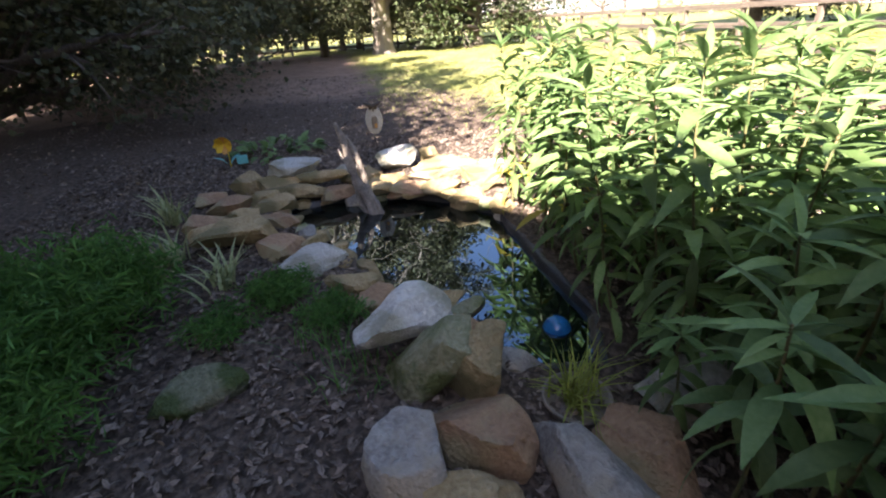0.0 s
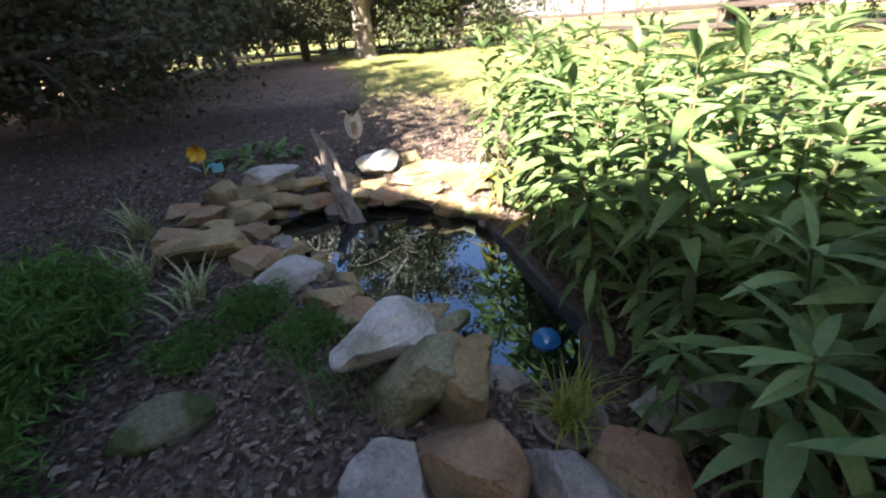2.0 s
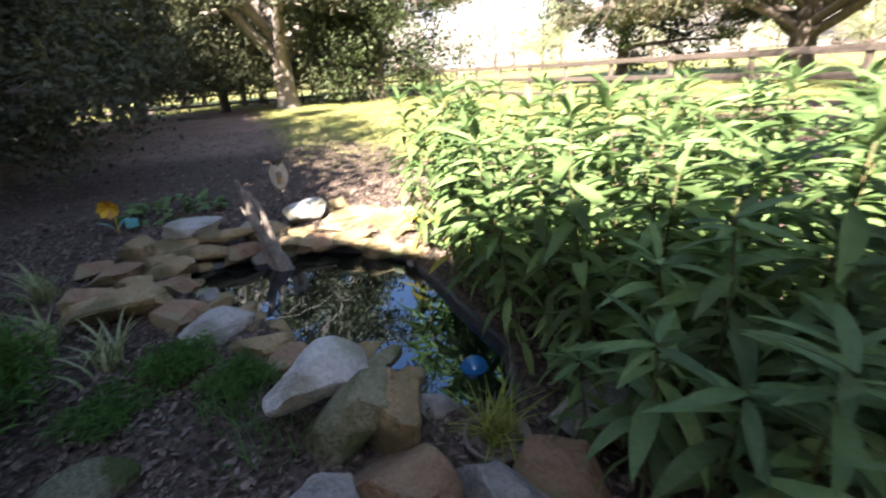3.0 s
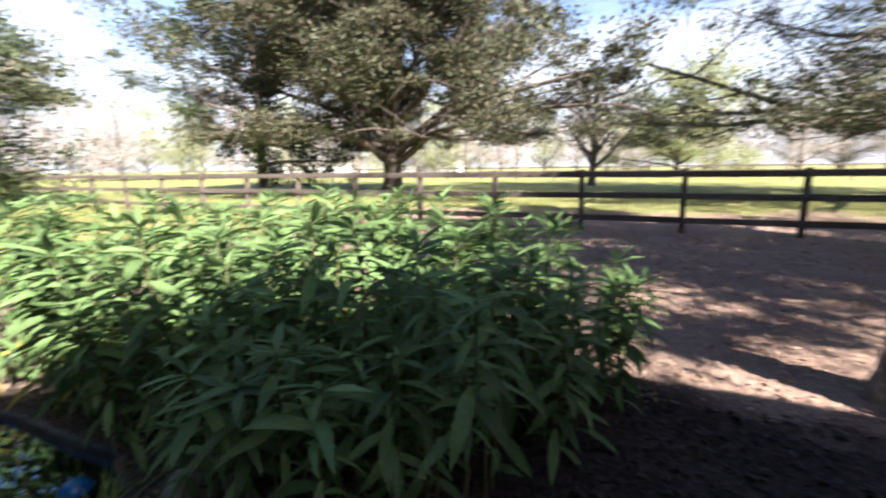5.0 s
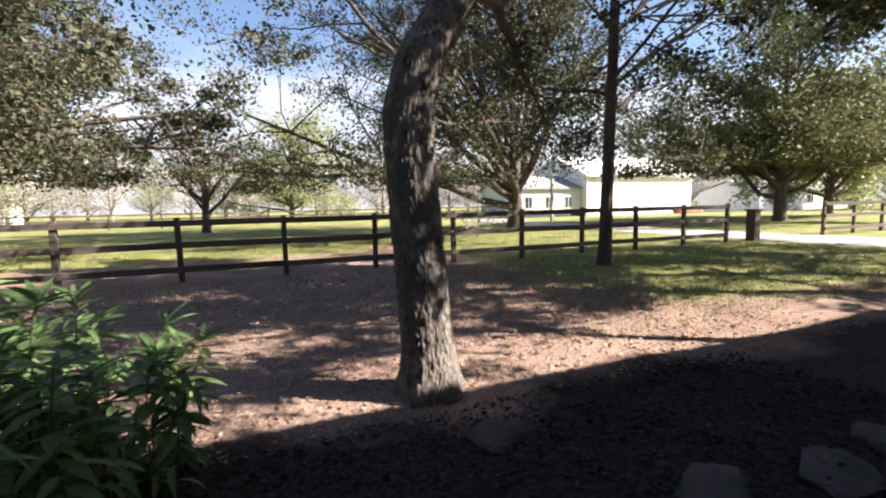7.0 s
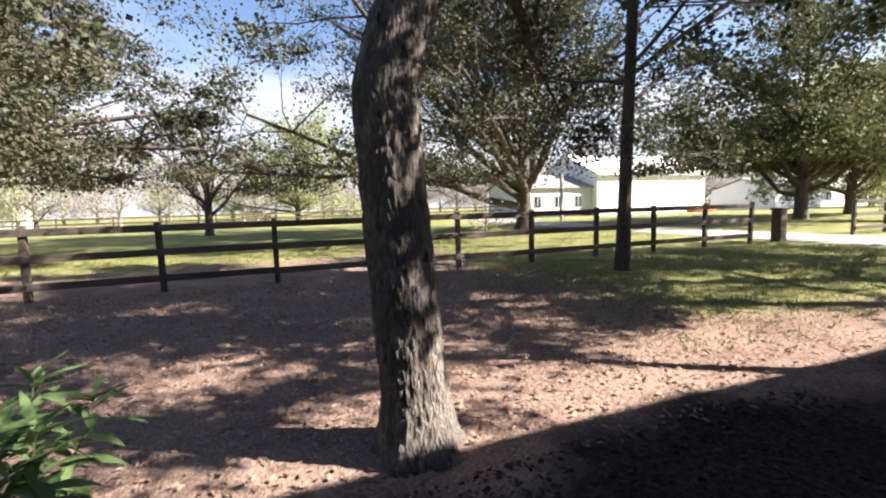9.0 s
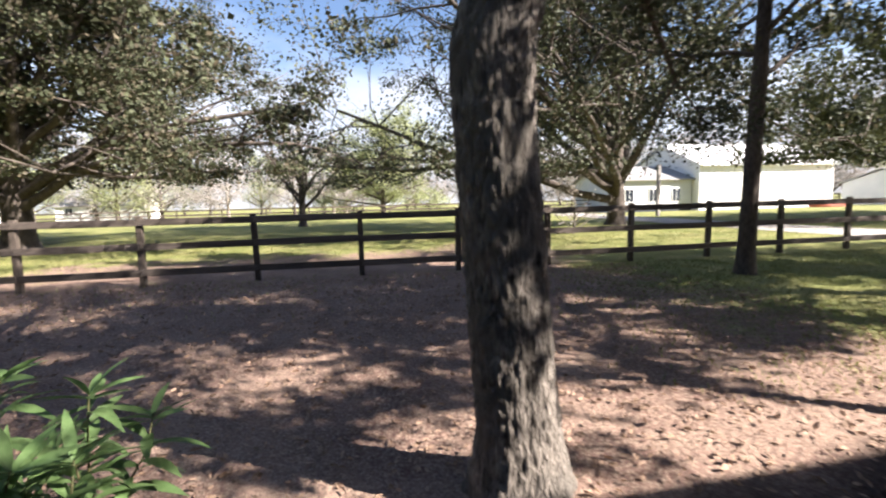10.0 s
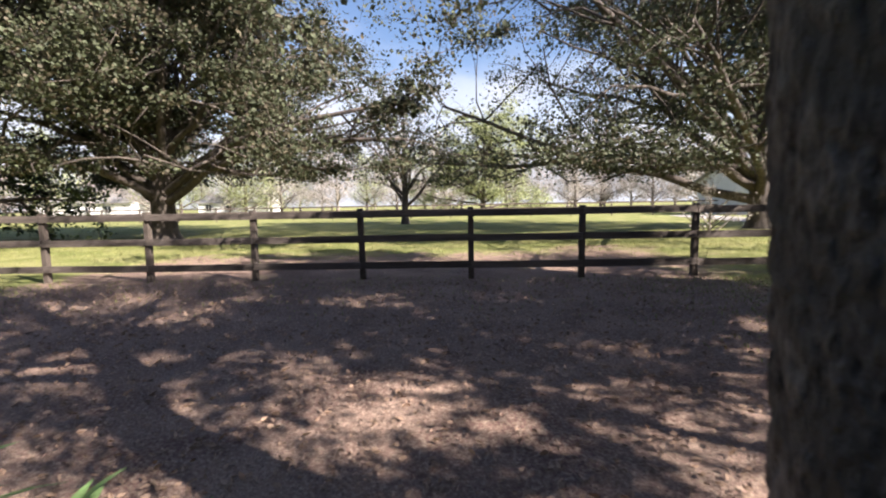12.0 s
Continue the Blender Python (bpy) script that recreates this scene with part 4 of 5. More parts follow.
templates = [leaf_template(c, w) for c, w in ((0.35, 0.105), (0.5, 0.125), (0.75, 0.12), (1.1, 0.11))]
leaf_meshes = []
for tv_, tf_ in templates:
    me = bpy.data.meshes.new("leaf")
    me.from_pydata(tv_.tolist(), [], tf_)
    me.materials.append(LEAF_BUSH)
    me.shade_smooth()
    leaf_meshes.append(me)
jv, jf, jb = [], [], 0
yv, yf, yb = [], [], 0
single = 0
for x, y in stems + near_stems:
    h = rb.uniform(0.95, 1.28) if rb.random() < 0.8 else rb.uniform(0.6, 0.95)
    if (x, y) in near_stems:
        h = rb.uniform(0.8, 1.16) if x > -1.35 else rb.uniform(0.4, 0.5)
    if y > 3.0 and x > -0.3:
        h = rb.uniform(0.62, 0.84)
    elif y > 3.4 and x > -0.8:
        h = rb.uniform(0.85, 1.1) if y < 3.85 else rb.uniform(0.36, 0.48)
    sx, sy = x + 1.8, y - 3.0
    sway = 0.03 if (x, y) in near_stems else 0.10
    top = np.array([sx + rb.normal() * sway, sy + rb.normal() * sway, h])
    k = 7
    line = np.array([np.array([sx, sy, -0.05]) * (1 - t) + top * t + np.array([0, 0, 0.0]) for t in np.linspace(0, 1, k)])
    line[1:-1] += rb.normal(size=(k - 2, 3)) * 0.012
    sv, sf = tube_arrays([(line, np.linspace(0.008, 0.003, k))], 5)
    mesh_ob("stem", sv, sf, STEM, thicket, smooth=True)
    n_l = int(36 * h) + 9
    for i in range(n_l):
        t = 0.16 + 0.80 * (i / (n_l - 9)) ** 0.75 if i < n_l - 9 else 0.97 + 0.03 * (i - n_l + 9) / 9
        p = np.array([np.interp(t, np.linspace(0, 1, k), line[:, a]) for a in range(3)])
        a = i * 2.4 + rb.normal() * 0.3
        ln = rb.uniform(0.17, 0.28) * (1 if t < 0.9 else 0.8)
        rise = -12 + 36 * max(0, t - 0.3) / 0.7 + rb.normal() * 17
        if t > 0.96:
            rise = 4 + (t - 0.96) * 900 + rb.normal() * 9
            ln *= 0.95
        if (x, y) in near_stems:
            if t < 0.62 and x > -1.35:
                continue
            rise -= 16
            ln *= 0.88
        ti = 0 if t > 0.93 else int(rb.integers(1, 4))
        m = Matrix.Translation(p) @ Euler((radians(rb.normal() * 18), radians(-rise), a)).to_matrix().to_4x4() @ Matrix.Scale(ln, 4)
        near_edge = (y < 2.75 and x > -2.6) or (x > -0.6)
        if near_edge and t > 0.62 and single < 300 and i % 2 == 0:
            lo = bpy.data.objects.new("leaf", leaf_meshes[ti])
            scene.collection.objects.link(lo)
            lo.parent = thicket
            lo.matrix_basis = m
            single += 1
            continue
        tv_, tf_ = templates[ti]
        mm = np.array(m)
        w = tv_ @ mm[:3, :3].T + mm[:3, 3]
        if t < 0.35 and rb.random() < 0.3 and x < -3:
            yv.append(w)
            yf += [tuple(q + yb for q in ff) for ff in tf_]
            yb += len(w)
        else:
            jv.append(w)
            jf += [tuple(q + jb for q in ff) for ff in tf_]
            jb += len(w)
tagged(mesh_ob("foliage", np.concatenate(jv), jf, LEAF_BUSH_J, thicket, smooth=True), kind="stuff")
tagged(mesh_ob("yellow_foliage", np.concatenate(yv), yf, LEAF_YELLOW, thicket, "yellowed lower leaves", smooth=True), kind="stuff")

# ---- stones round the pond ----
W_, T_, B_, G_, M_ = ROCK_WHITE, ROCK_TAN, ROCK_BROWN, ROCK_GREY, ROCK_MOSS
LW, LT, LB, LG, LM = "rough white limestone beside the pond", "flat tan sandstone at the pond edge", "brown sandstone set in the pond edge", "grey weathered stone at the pond edge", "mossy greenish stone beside the pond"
rock((-3.33, 0.57, 0.06), (0.36, 0.46, 0.13), 30, W_, 101, LW, cuts=14)
rock((-3.86, 0.05, 0.09), (0.34, 0.62, 0.15), 8, T_, 2, LT)
rock((-3.62, 0.34, 0.02), (0.36, 0.34, 0.14), 40, B_, 3, LB)
rock((-2.99, 0.78, 0.02), (0.26, 0.32, 0.12), 10, T_, 4, LT)
rock((-2.78, 0.90, 0.0), (0.26, 0.26, 0.12), 30, B_, 5, LB)
rock((-2.34, 0.99, 0.19), (0.32, 0.48, 0.20), 25, W_, 206, "large pale limestone block at the pond edge", cuts=9, rough=0.07, tilt=(0, -4))
rock((-2.13, 1.07, 0.08), (0.26, 0.36, 0.46), 70, M_, 7, "large mossy slab leaning at the pond edge", cuts=13, tilt=(10, 30))
rock((-2.06, 1.27, 0.07), (0.32, 0.25, 0.38), 15, T_, 108, "tall tan slab leaning at the pond edge", tilt=(0, 20))
rock((-1.74, 1.14, 0.03), (0.48, 0.36, 0.26), 28, B_, 9, "large smooth brown sandstone at the pond edge", cuts=5)
rock((-1.70, 0.91, 0.04), (0.32, 0.34, 0.24), 50, G_, 10, "rounded grey boulder on the pond bank", cuts=4)
rock((-1.52, 1.46, 0.04), (0.46, 0.26, 0.20), 20, G_, 11, LG)
rock((-1.53, 1.68, 0.02), (0.4, 0.26, 0.2), 20, B_, 12, LB)
rock((-1.70, 1.98, 0.06), (0.30, 0.34, 0.2), 10, W_, 13, LB)
rock((-1.25, 1.28, 0.02), (0.30, 0.30, 0.16), 10, G_, 14, LG)
rock((-1.47, 1.06, 0.02), (0.34, 0.30, 0.18), 60, T_, 15, LT)
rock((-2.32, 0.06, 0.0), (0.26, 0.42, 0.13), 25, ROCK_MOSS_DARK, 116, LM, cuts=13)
rock((-3.92, -1.02, 0.01), (0.22, 0.60, 0.07), 8, G_, 17, "low flat stone in the leaf litter")
# stacked stones of the little waterfall
rock((-5.06, 0.34, 0.21), (0.32, 0.50, 0.12), -12, W_, 18, LW)
rock((-5.00, 0.34, 0.09), (0.44, 0.62, 0.16), 10, T_, 19, LT)
rock((-5.10, -0.10, 0.08), (0.34, 0.36, 0.18), 20, T_, 20, LT)
rock((-4.86, 0.66, 0.15), (0.24, 0.50, 0.09), -8, T_, 21, LT)
rock((-4.72, 0.42, 0.08), (0.22, 0.66, 0.10), -14, T_, 22, LT)
rock((-4.66, 0.10, 0.06), (0.26, 0.34, 0.13), 10, T_, 23, LT)
rock((-4.58, -0.18, 0.06), (0.28, 0.40, 0.12), 15, B_, 24, LB)
rock((-4.34, -0.06, 0.05), (0.26, 0.30, 0.12), 40, T_, 25, LT)
rock((-4.22, -0.34, 0.07), (0.32, 0.36, 0.13), 10, B_, 26, LB)
rock((-4.05, -0.28, 0.03), (0.30, 0.34, 0.14), 70, T_, 27, LT)
rock((-4.90, -0.42, 0.03), (0.26, 0.30, 0.12), 30, B_, 28, LB)
rock((-4.98, 0.86, 0.16), (0.16, 0.30, 0.06), 5, W_, 29, LW)
rock((-5.02, 0.98, 0.06), (0.30, 0.44, 0.16), 5, T_, 30, LT)
rock((-5.18, 1.34, 0.13), (0.26, 0.44, 0.22), -10, W_, 31, LW, tilt=(8, 0))
rock((-4.80, 1.28, 0.03), (0.22, 0.40, 0.10), 5, T_, 32, LT)
rock((-4.92, 1.80, 0.10), (0.34, 0.66, 0.09), 14, T_, 33, LT)
rock((-4.86, 1.70, 0.02), (0.36, 0.60, 0.12), 4, B_, 34, LB)
rock((-5.24, 1.72, 0.12), (0.18, 0.22, 0.14), 4, ROCK_TAN, 35, LT)
rock((-4.56, 2.10, 0.08), (0.42, 0.46, 0.12), 24, T_, 36, LT)
rock((-4.30, 2.04, 0.02), (0.36, 0.34, 0.12), 50, T_, 37, LT)
rock((-4.14, 1.96, -0.05), (0.30, 0.30, 0.12), 10, T_, 38, LT)
rock((-4.72, 2.30, 0.06), (0.34, 0.40, 0.14), 60, W_, 39, LW)
rock((-2.55, 1.22, -0.10), (0.26, 0.30, 0.12), 0, G_, 40, LG)
rock((-4.60, 1.02, 0.05), (0.28, 0.36, 0.11), 8, T_, 41, LT)
rock((-4.55, 1.36, 0.04), (0.32, 0.38, 0.10), -10, B_, 42, LB)
rock((-4.38, 1.62, 0.04), (0.32, 0.36, 0.10), -35, T_, 43, LT)
rock((-4.14, 1.86, 0.03), (0.32, 0.34, 0.11), -40, T_, 44, LT)
rock((-3.82, 2.04, 0.01), (0.36, 0.26, 0.12), -20, T_, 45, LT)
rock((-4.60, 0.72, 0.03), (0.24, 0.32, 0.12), 10, B_, 46, LB)
rock((-4.52, 0.24, 0.04), (0.26, 0.36, 0.12), 25, T_, 47, LT)
rock((-4.16, 0.27, 0.02), (0.34, 0.26, 0.13), 35, B_, 48, LB)
rock((-3.80, 0.50, 0.0), (0.30, 0.20, 0.12), 30, G_, 52, LG)
rock((-2.62, 1.08, -0.01), (0.26, 0.22, 0.14), 25, G_, 50, LG)
rock((-2.38, 1.26, -0.02), (0.24, 0.22, 0.14), 45, B_, 57, LB)
rock((-2.12, 1.46, -0.03), (0.22, 0.22, 0.15), 25, G_, 51, LG)
# smaller broken stones that hang over the liner
rim_r = random.Random(23)
for i in range(0, len(ring), 3):
    (px_, py_), (ax_, ay_) = ring[i], away[i]
    if px_ > -2.3 or (px_ > -3.7 and py_ > 1.85) or rim_r.random() < 0.12:
        continue
    o = rim_r.uniform(-0.06, 0.08)
    kind = rim_r.choice(((T_, LT), (T_, LT), (B_, LB), (G_, LG), (M_, LM)))
    rock((px_ + ax_ * o, py_ + ay_ * o, rim_r.uniform(-0.05, 0.01)), (rim_r.uniform(0.12, 0.2), rim_r.uniform(0.2, 0.34), rim_r.uniform(0.07, 0.12)), math.degrees(math.atan2(ay_, ax_)) + rim_r.uniform(-25, 25), kind[0], 300 + i, kind[1], detail=3, tilt=(rim_r.uniform(-10, 10), rim_r.uniform(-4, 14)))
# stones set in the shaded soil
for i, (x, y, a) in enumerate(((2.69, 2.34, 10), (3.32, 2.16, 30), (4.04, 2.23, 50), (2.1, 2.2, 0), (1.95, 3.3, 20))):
    rock((x, y, 0.0), (0.55, 0.36, 0.07), a, ROCK_STEP, 60 + i, "flat dark stepping stone set in the shaded soil", group="stepping stones", name="stepping_stone")

# ---- driftwood, ornaments, pot ----
log = thing("driftwood_log", (-4.32, 1.0, 0), "grey split driftwood log leaning over the pond", "log")
for i, (dx, dy, r0, cut) in enumerate(((0.0, 0.0, 0.045, 1.0), (0.02, 0.06, 0.032, 0.86), (-0.02, -0.05, 0.024, 0.7))):
    t = np.linspace(0, 1, 40)[:, None]
    pts = (np.array([[0.08 + dx, 0.03 + dy, -0.16]]) * (1 - t) + np.array([[-0.53 * cut + dx, -0.2 * cut + dy, 0.6 * cut]]) * t)
    pts += 0.012 * np.sin(t * 9 + i)
    rad = r0 * (1 - 0.55 * t[:, 0] ** 2) * (1 + 0.12 * np.sin(t[:, 0] * 23 + i))
    v, f = tube_arrays([(pts, rad)], 14)
    v = v + np.array([noise.noise_vector(Vector(q) * 14) for q in v]) * 0.010
    mesh_ob("splinter" if i else "stem", v, f, DRIFT, log, smooth=True)

stake = thing("owl_garden_stake", (-5.3, 1.19, 0), "white metal owl ornament on a thin iron stake", "garden ornament")
v, f = tube_arrays([(np.array([(0, 0, -0.05), (0, 0.005, 0.2), (-0.005, -0.02, 0.4)]), [0.006, 0.006, 0.005])], 8)
mesh_ob("pole", v, f, METAL_DARK, stake)
for s in (-1, 1):
    v, f = tube_arrays([(np.array([(0, 0, 0.20), (0.0, s * 0.07, 0.13), (0.01, s * 0.13, 0.10)]), [0.004, 0.004, 0.003])], 6)
    mesh_ob("prong", v, f, METAL_DARK, stake)
bm = bmesh.new()
bmesh.ops.create_uvsphere(bm, u_segments=28, v_segments=20, radius=1)
for vv in bm.verts:
    z = vv.co.z
    w = 0.086 * (1.0 if z < 0.2 else 1.0 - 0.25 * (z - 0.2))
    ear = 0.16 * max(0, abs(vv.co.y) - 0.12) * max(0, z - 0.72)
    vv.co = Vector((vv.co.x * 0.022, vv.co.y * w, 0.53 + z * 0.15 + ear * 0.6))
part("owl", bm, METAL_OWL, stake, smooth=True)
ring_a = np.linspace(0, 2 * np.pi, 30)
v, f = tube_arrays([(np.stack([np.full(30, 0.02), np.cos(ring_a) * 0.042, 0.495 + np.sin(ring_a) * 0.085], 1), np.full(30, 0.009))], 6)
mesh_ob("breast_ring", v, f, METAL_OWL, stake, smooth=True)
box("breast", (0.006, 0.055, 0.12), (0.021, 0, 0.50), DRIFT, stake, "grey recessed breast", 0.002)
for s in (-1, 1):
    v, f = tube_arrays([(np.array([(0.024, 0, 0.656), (0.026, s * 0.035, 0.674), (0.022, s * 0.088, 0.70)]), [0.026, 0.024, 0.008])], 8)
    mesh_ob("brow", v, f, METAL_DARK, stake, "dark brow")
    bm = bmesh.new()
    bmesh.ops.create_uvsphere(bm, u_segments=12, v_segments=8, radius=0.017)
    bm.transform(pose(0.024, s * 0.026, 0.643))
    part("eye", bm, METAL_DARK, stake)
v, f = tube_arrays([(np.array([(0.03, 0, 0.64), (0.036, 0, 0.622), (0.03, 0, 0.606)]), [0.008, 0.006, 0.002])], 6)
mesh_ob("beak", v, f, METAL_DARK, stake)
box("belly_mark", (0.008, 0.026, 0.04), (0.026, 0.012, 0.47), ORANGE_M, stake, "faded brown mark", 0.006)

flower = thing("metal_flower_ornament", (-6.1, -0.45, 0), "yellow metal flower ornament with teal leaves on a stake", "garden ornament")
v, f = tube_arrays([(np.array([(0, 0, -0.05), (0, 0.01, 0.15), (0.01, 0.0, 0.28)]), [0.007, 0.007, 0.006])], 8)
mesh_ob("stem", v, f, YELLOW_M, flower)
tvp, tfp = leaf_template(0.5, 0.3)
for i in range(8):
    m = Matrix.Translation((0.02, 0, 0.29)) @ Euler((radians(i * 45), 0, 0)).to_matrix().to_4x4() @ Euler((0, radians(-55), 0)).to_matrix().to_4x4() @ Matrix.Scale(0.16, 4)
    mm = np.array(m)
    mesh_ob("petal", tvp @ mm[:3, :3].T + mm[:3, 3], tfp, YELLOW_M if i % 4 else ORANGE_M, flower, smooth=True)
for s in (-1, 1):
    mm = np.array(Matrix.Translation((0.02, 0.02 * s, 0.06)) @ Euler((0, radians(-50), radians(90 * s + 20))).to_matrix().to_4x4() @ Matrix.Scale(0.17, 4))
    mesh_ob("leaf", tvp @ mm[:3, :3].T + mm[:3, 3], tfp, TEAL_M, flower, "teal enamel leaf", smooth=True)
box("panel", (0.02, 0.12, 0.10), (0.0, 0.14, 0.09), TEAL_M, flower, "teal enamel panel", 0.008, (0, 0, 8))

bm = bmesh.new()
bmesh.ops.create_uvsphere(bm, u_segments=32, v_segments=20, radius=0.075)
for vv in bm.verts:
    vv.co.z *= 0.96
    vv.co += vv.co.normalized() * 0.002 * noise.noise(vv.co * 40)
ball = part("float_ball", bm, BLUE_M, smooth=True)
ball.matrix_basis = pose(-2.36, 1.78, -0.085)
tagged(ball, "blue glazed float ball lying on the pond water", "float ball")

pot = thing("sedge_pot", (-1.83, 1.60, -0.115), "brown pot of yellow-green sedge sunk at the pond edge", "potted plant")
bm = bmesh.new()
prof = [(0.10, 0.0), (0.125, 0.10), (0.135, 0.115), (0.138, 0.135), (0.126, 0.135), (0.118, 0.10), (0.0, 0.09)]
prev = None
for r0, z in prof:
    cur = [bm.verts.new((max(r0, 0.001) * math.cos(a), max(r0, 0.001) * math.sin(a), z)) for a in np.linspace(0, 2 * math.pi, 32, endpoint=False)]
    if prev:
        for i in range(32):
            bm.faces.new((prev[i], prev[(i + 1) % 32], cur[(i + 1) % 32], cur[i]))
    prev = cur
part("pot", bm, POT_M, pot, smooth=True)
rs = np.random.default_rng(5)
pr = np.stack([rs.normal(size=90) * 0.04, rs.normal(size=90) * 0.04, np.full(90, 0.09)], 1)
tagged(blades("sedge", pr, 0.25, 0.009, rs, LEAF_SEDGE, pot, 0.95, 6), kind="stuff")

# ---- clumps on the bank ----


def clump(name, at, label, n, length, width, material, seed, rad, lean):
    r = np.random.default_rng(seed)
    t = thing(name, at, label, "plant")
    p = np.stack([r.normal(size=n) * rad, r.normal(size=n) * rad, np.full(n, -0.01)], 1)
    if n > 40:
        tagged(blades("tuft", p, length, width, r, material, t, lean, 4), kind="stuff")
    else:
        for q in p:
            blades("blade", q[None, :], length, width, r, material, t, lean, 6)
    return t


clump("variegated_iris", (-4.5, -0.62, 0), "clump of pale-striped iris blades beside the stones", 30, 0.36, 0.03, LEAF_IRIS, 1, 0.05, 0.7)
clump("variegated_iris", (-3.70, -0.42, 0), "clump of pale-striped iris blades beside the stones", 28, 0.34, 0.028, LEAF_IRIS, 2, 0.06, 0.9)
clump("variegated_iris", (-3.26, 0.0, 0), "clump of green striped iris blades in leaf litter", 30, 0.32, 0.026, LEAF_IRIS, 3, 0.05, 0.75)
clump("grass_tuft", (-2.5, 0.62, 0), "small green grass tuft on the bank", 70, 0.2, 0.006, LEAF_FERN, 4, 0.10, 0.6)
clump("grass_tuft", (-2.25, 0.78, 0), "small green grass tuft on the bank", 60, 0.16, 0.006, LEAF_FERN, 6, 0.09, 0.7)


def feathery(name, at, label, size, n, leaf, seed, shoots=40):
    """Thread-leaved plant: thin arching shoots, each carrying many fine leaflets."""
    r = np.random.default_rng(seed)
    t = thing(name, at, label, "plant")
    paths, pts = [], []
    for _ in range(shoots):
        a, l = r.uniform(0, 2 * math.pi), r.uniform(0.5, 1.0)
        end = np.array([math.cos(a) * size[0] * l, math.sin(a) * size[1] * l, size[2] * r.uniform(0.45, 1.0) * (1.15 - 0.5 * l)])
        k = np.linspace(0, 1, 6)[:, None]
        line = end * k + np.array([0, 0, 0.35 * size[2]]) * (k * (1 - k)) * 2
        paths.append((line, np.linspace(0.005, 0.0015, 6)))
        pts.append(line[r.integers(1, 6, n // shoots)] + r.normal(size=(n // shoots, 3)) * np.array(size) * 0.13)
    v, f = tube_arrays(paths, 4)
    mesh_ob("framework", v, f, STEM, t)
    pts = np.concatenate(pts)
    pts[:, 2] = np.maximum(pts[:, 2], 0.02)
    v, f = leaf_arrays(pts, leaf, r, aspect=0.07, flat=0.2)
    tagged(mesh_ob("foliage", v, f, LEAF_FERN, t), kind="stuff")
    return t


feathery("feathery_shrub", (-2.75, -0.72, 0), "soft feathery bright green shrub on the bank", (0.62, 0.55, 0.52), 26000, 0.075, 8, 90)
feathery("feathery_shrub", (-2.05, -0.75, 0), "soft feathery green shrub on the shaded bank", (0.6, 0.55, 0.45), 16000, 0.07, 18, 60)
feathery("fern_clump", (-2.98, 0.38, 0), "low feathery green fern clump beside the stones", (0.20, 0.22, 0.16), 2600, 0.05, 9, 30)
feathery("fern_clump", (-2.70, 0.66, 0), "low feathery green fern clump beside the stones", (0.17, 0.17, 0.12), 1800, 0.045, 10, 26)
feathery("fern_clump", (-2.75, 0.10, 0), "sparse feathery green clump in the leaf litter", (0.24, 0.2, 0.12), 1400, 0.05, 12, 24)

herb = thing("broad_leaved_clump", (-6.5, 0.0, 0), "low clump of broad dark green leaves behind the stones", "plant")
rh = np.random.default_rng(14)
hv_, hf_, hb = [], [], 0
tb, tfb = leaf_template(0.8, 0.3)
for i in range(90):
    a, d = rh.uniform(0, 2 * math.pi), rh.uniform(0, 1) ** 0.5
    m = Matrix.Translation((math.cos(a) * d * 0.35, math.sin(a) * d * 0.55, rh.uniform(0.04, 0.2) * (1.1 - d * 0.6))) @ Euler((radians(rh.normal() * 20), radians(-30 + rh.normal() * 20), a)).to_matrix().to_4x4() @ Matrix.Scale(rh.uniform(0.10, 0.19), 4)
    mm = np.array(m)
    hv_.append(tb @ mm[:3, :3].T + mm[:3, 3])
    hf_ += [tuple(q + hb for q in ff) for ff in tfb]
    hb += len(tb)
tagged(mesh_ob("foliage", np.concatenate(hv_), hf_, LEAF_BUSH_J, herb, smooth=True), kind="stuff")

# ---- leaf litter and lawn ----


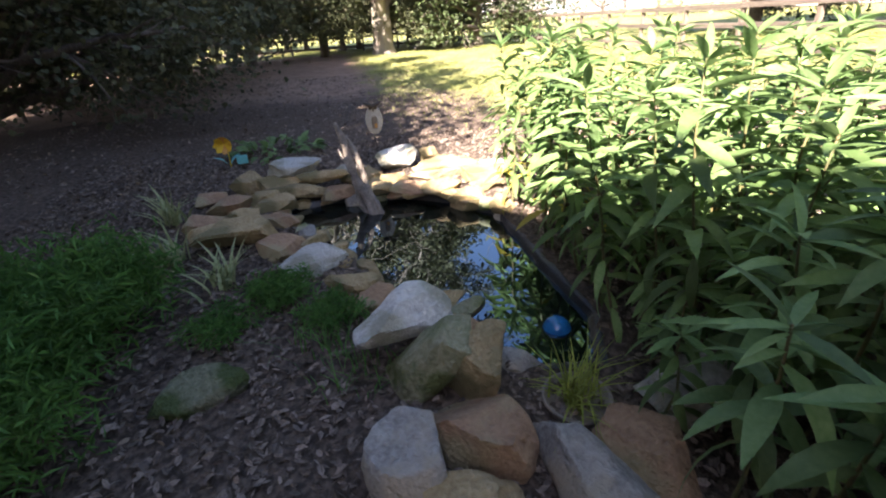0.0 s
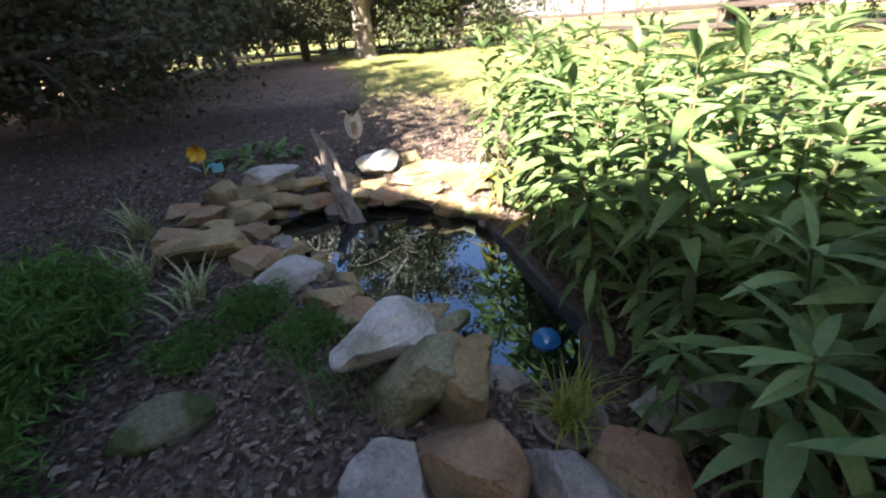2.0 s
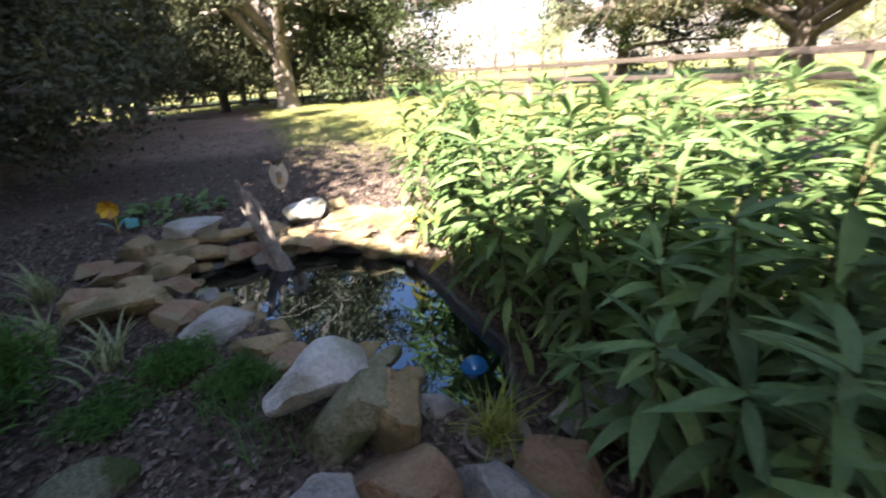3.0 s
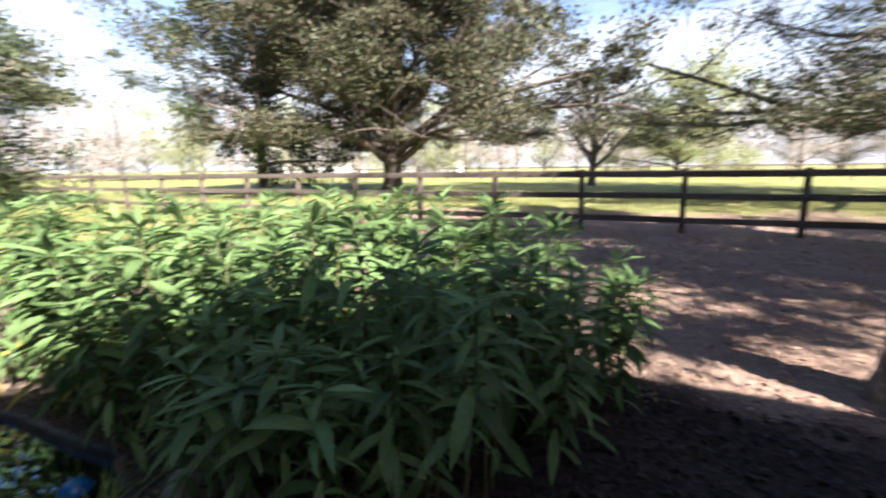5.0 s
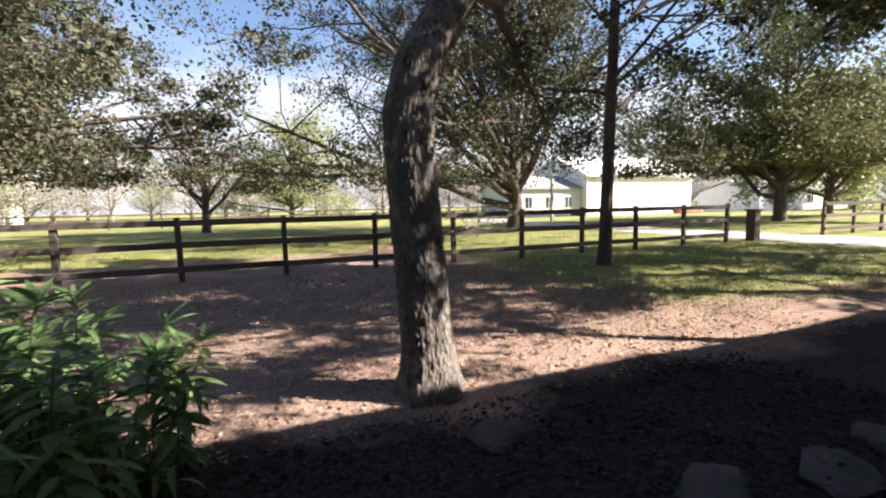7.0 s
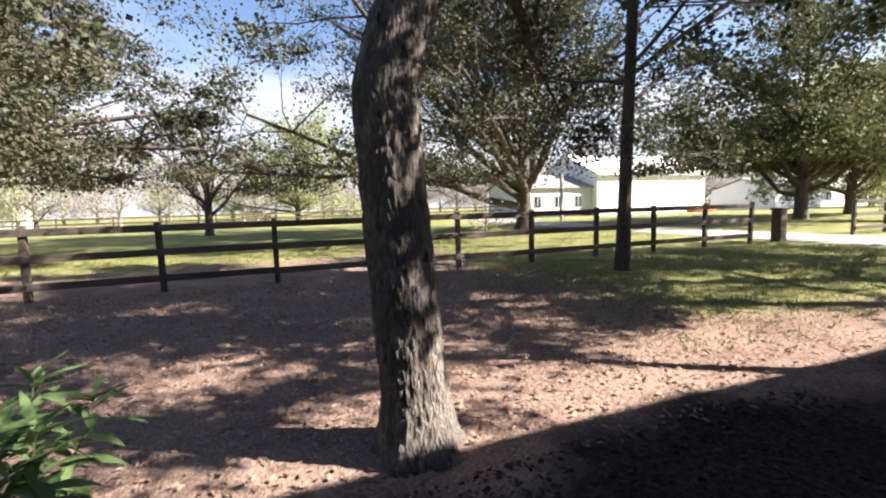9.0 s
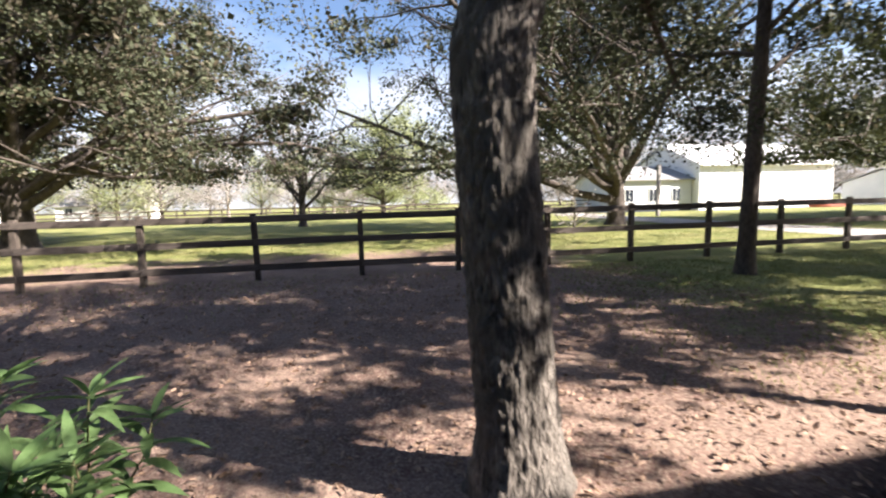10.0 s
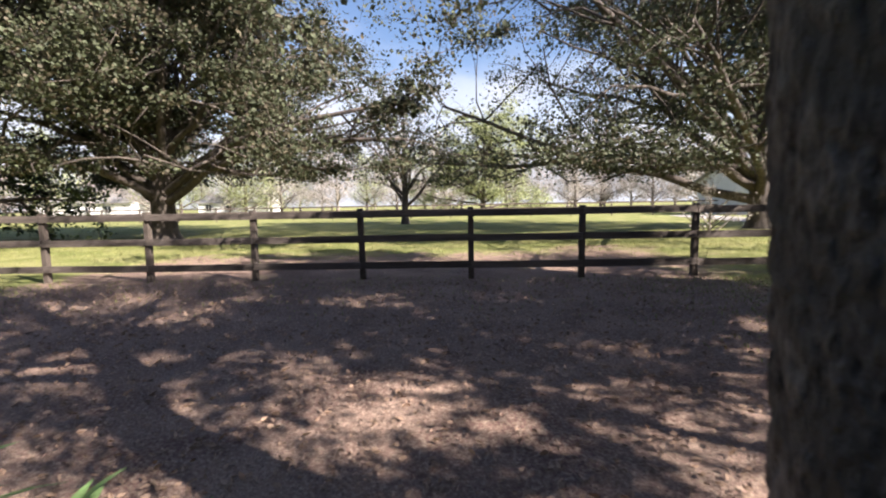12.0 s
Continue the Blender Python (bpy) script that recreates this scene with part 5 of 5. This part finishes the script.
def litter(name, xr, yr, n, size, material, seed, label, fade=None):
    r = np.random.default_rng(seed)
    x, y = r.uniform(*xr, n), r.uniform(*yr, n)
    keep = ~in_poly(x, y, [(a + (a - cx) * 0.12, b + (b - cy) * 0.12) for a, b in POND])
    if fade is not None:
        keep &= r.random(n) < fade(x, y)
    x, y = x[keep], y[keep]
    pts = np.stack([x, y, height_at(x, y) + 0.012 + r.uniform(0, 0.012, len(x))], 1)
    v, f = leaf_arrays(pts, size, r, flat=0.84, aspect=0.24, oval=True)
    return tagged(mesh_ob(name, v, f, material), label, "leaf litter", kind="stuff")


litter("leaf_litter", (-6.8, -0.7), (-2.0, 4.2), 36000, 0.042, LITTER_DARK, 3, "dark brown leaves lying on the soil round the pond")
# path leaves use the copy that carries the shade in its colour
litter("leaf_litter", (-0.9, 4.8), (-2.0, 3.7), 15000, 0.05, LITTER_SHADE, 13, "fallen leaves on the path, shade put into their colour")
litter("leaf_litter", (-6.5, 7.0), (3.6, 11.4), 17000, 0.048, LITTER, 4, "dry tan oak leaves strewn over the soil")
litter("leaf_litter", (-16, -5.5), (-4, 3.2), 5000, 0.06, LITTER_DARK, 6, "dark brown leaves lying on the bank")


def lawn(name, xr, yr, n, length, seed, label, fade):
    r = np.random.default_rng(seed)
    x, y = r.uniform(*xr, n), r.uniform(*yr, n)
    keep = r.random(n) < fade(x, y)
    x, y = x[keep], y[keep]
    ob = blades(name, np.stack([x, y, height_at(x, y) - 0.005], 1), length, 0.012, r, GRASS, None, 0.7, 2)
    return tagged(ob, label, "grass", kind="stuff")


lawn("lawn_grass", (-27, -6.2), (1.5, 11.4), 60000, 0.06, 21, "short sunlit lawn grass", lambda x, y: ramp(-x, 6.0, 9.5) * ramp(y, 1.0, 3.4))
lawn("lawn_grass", (3.0, 17), (4.6, 11.4), 36000, 0.07, 22, "short yellowish grass before the fence", lambda x, y: ramp(x, 3.0, 8.0) * 0.9)
lawn("fence_grass", (-14, 8), (8.0, 11.9), 14000, 0.08, 23, "sparse grass along the fence", lambda x, y: 0.25 * ramp(y, 8.0, 11.0))
lawn("field_grass", (-24, 24), (11.9, 24), 50000, 0.09, 24, "rough field grass beyond the fence", lambda x, y: ramp(y, 13.0, 18.0))
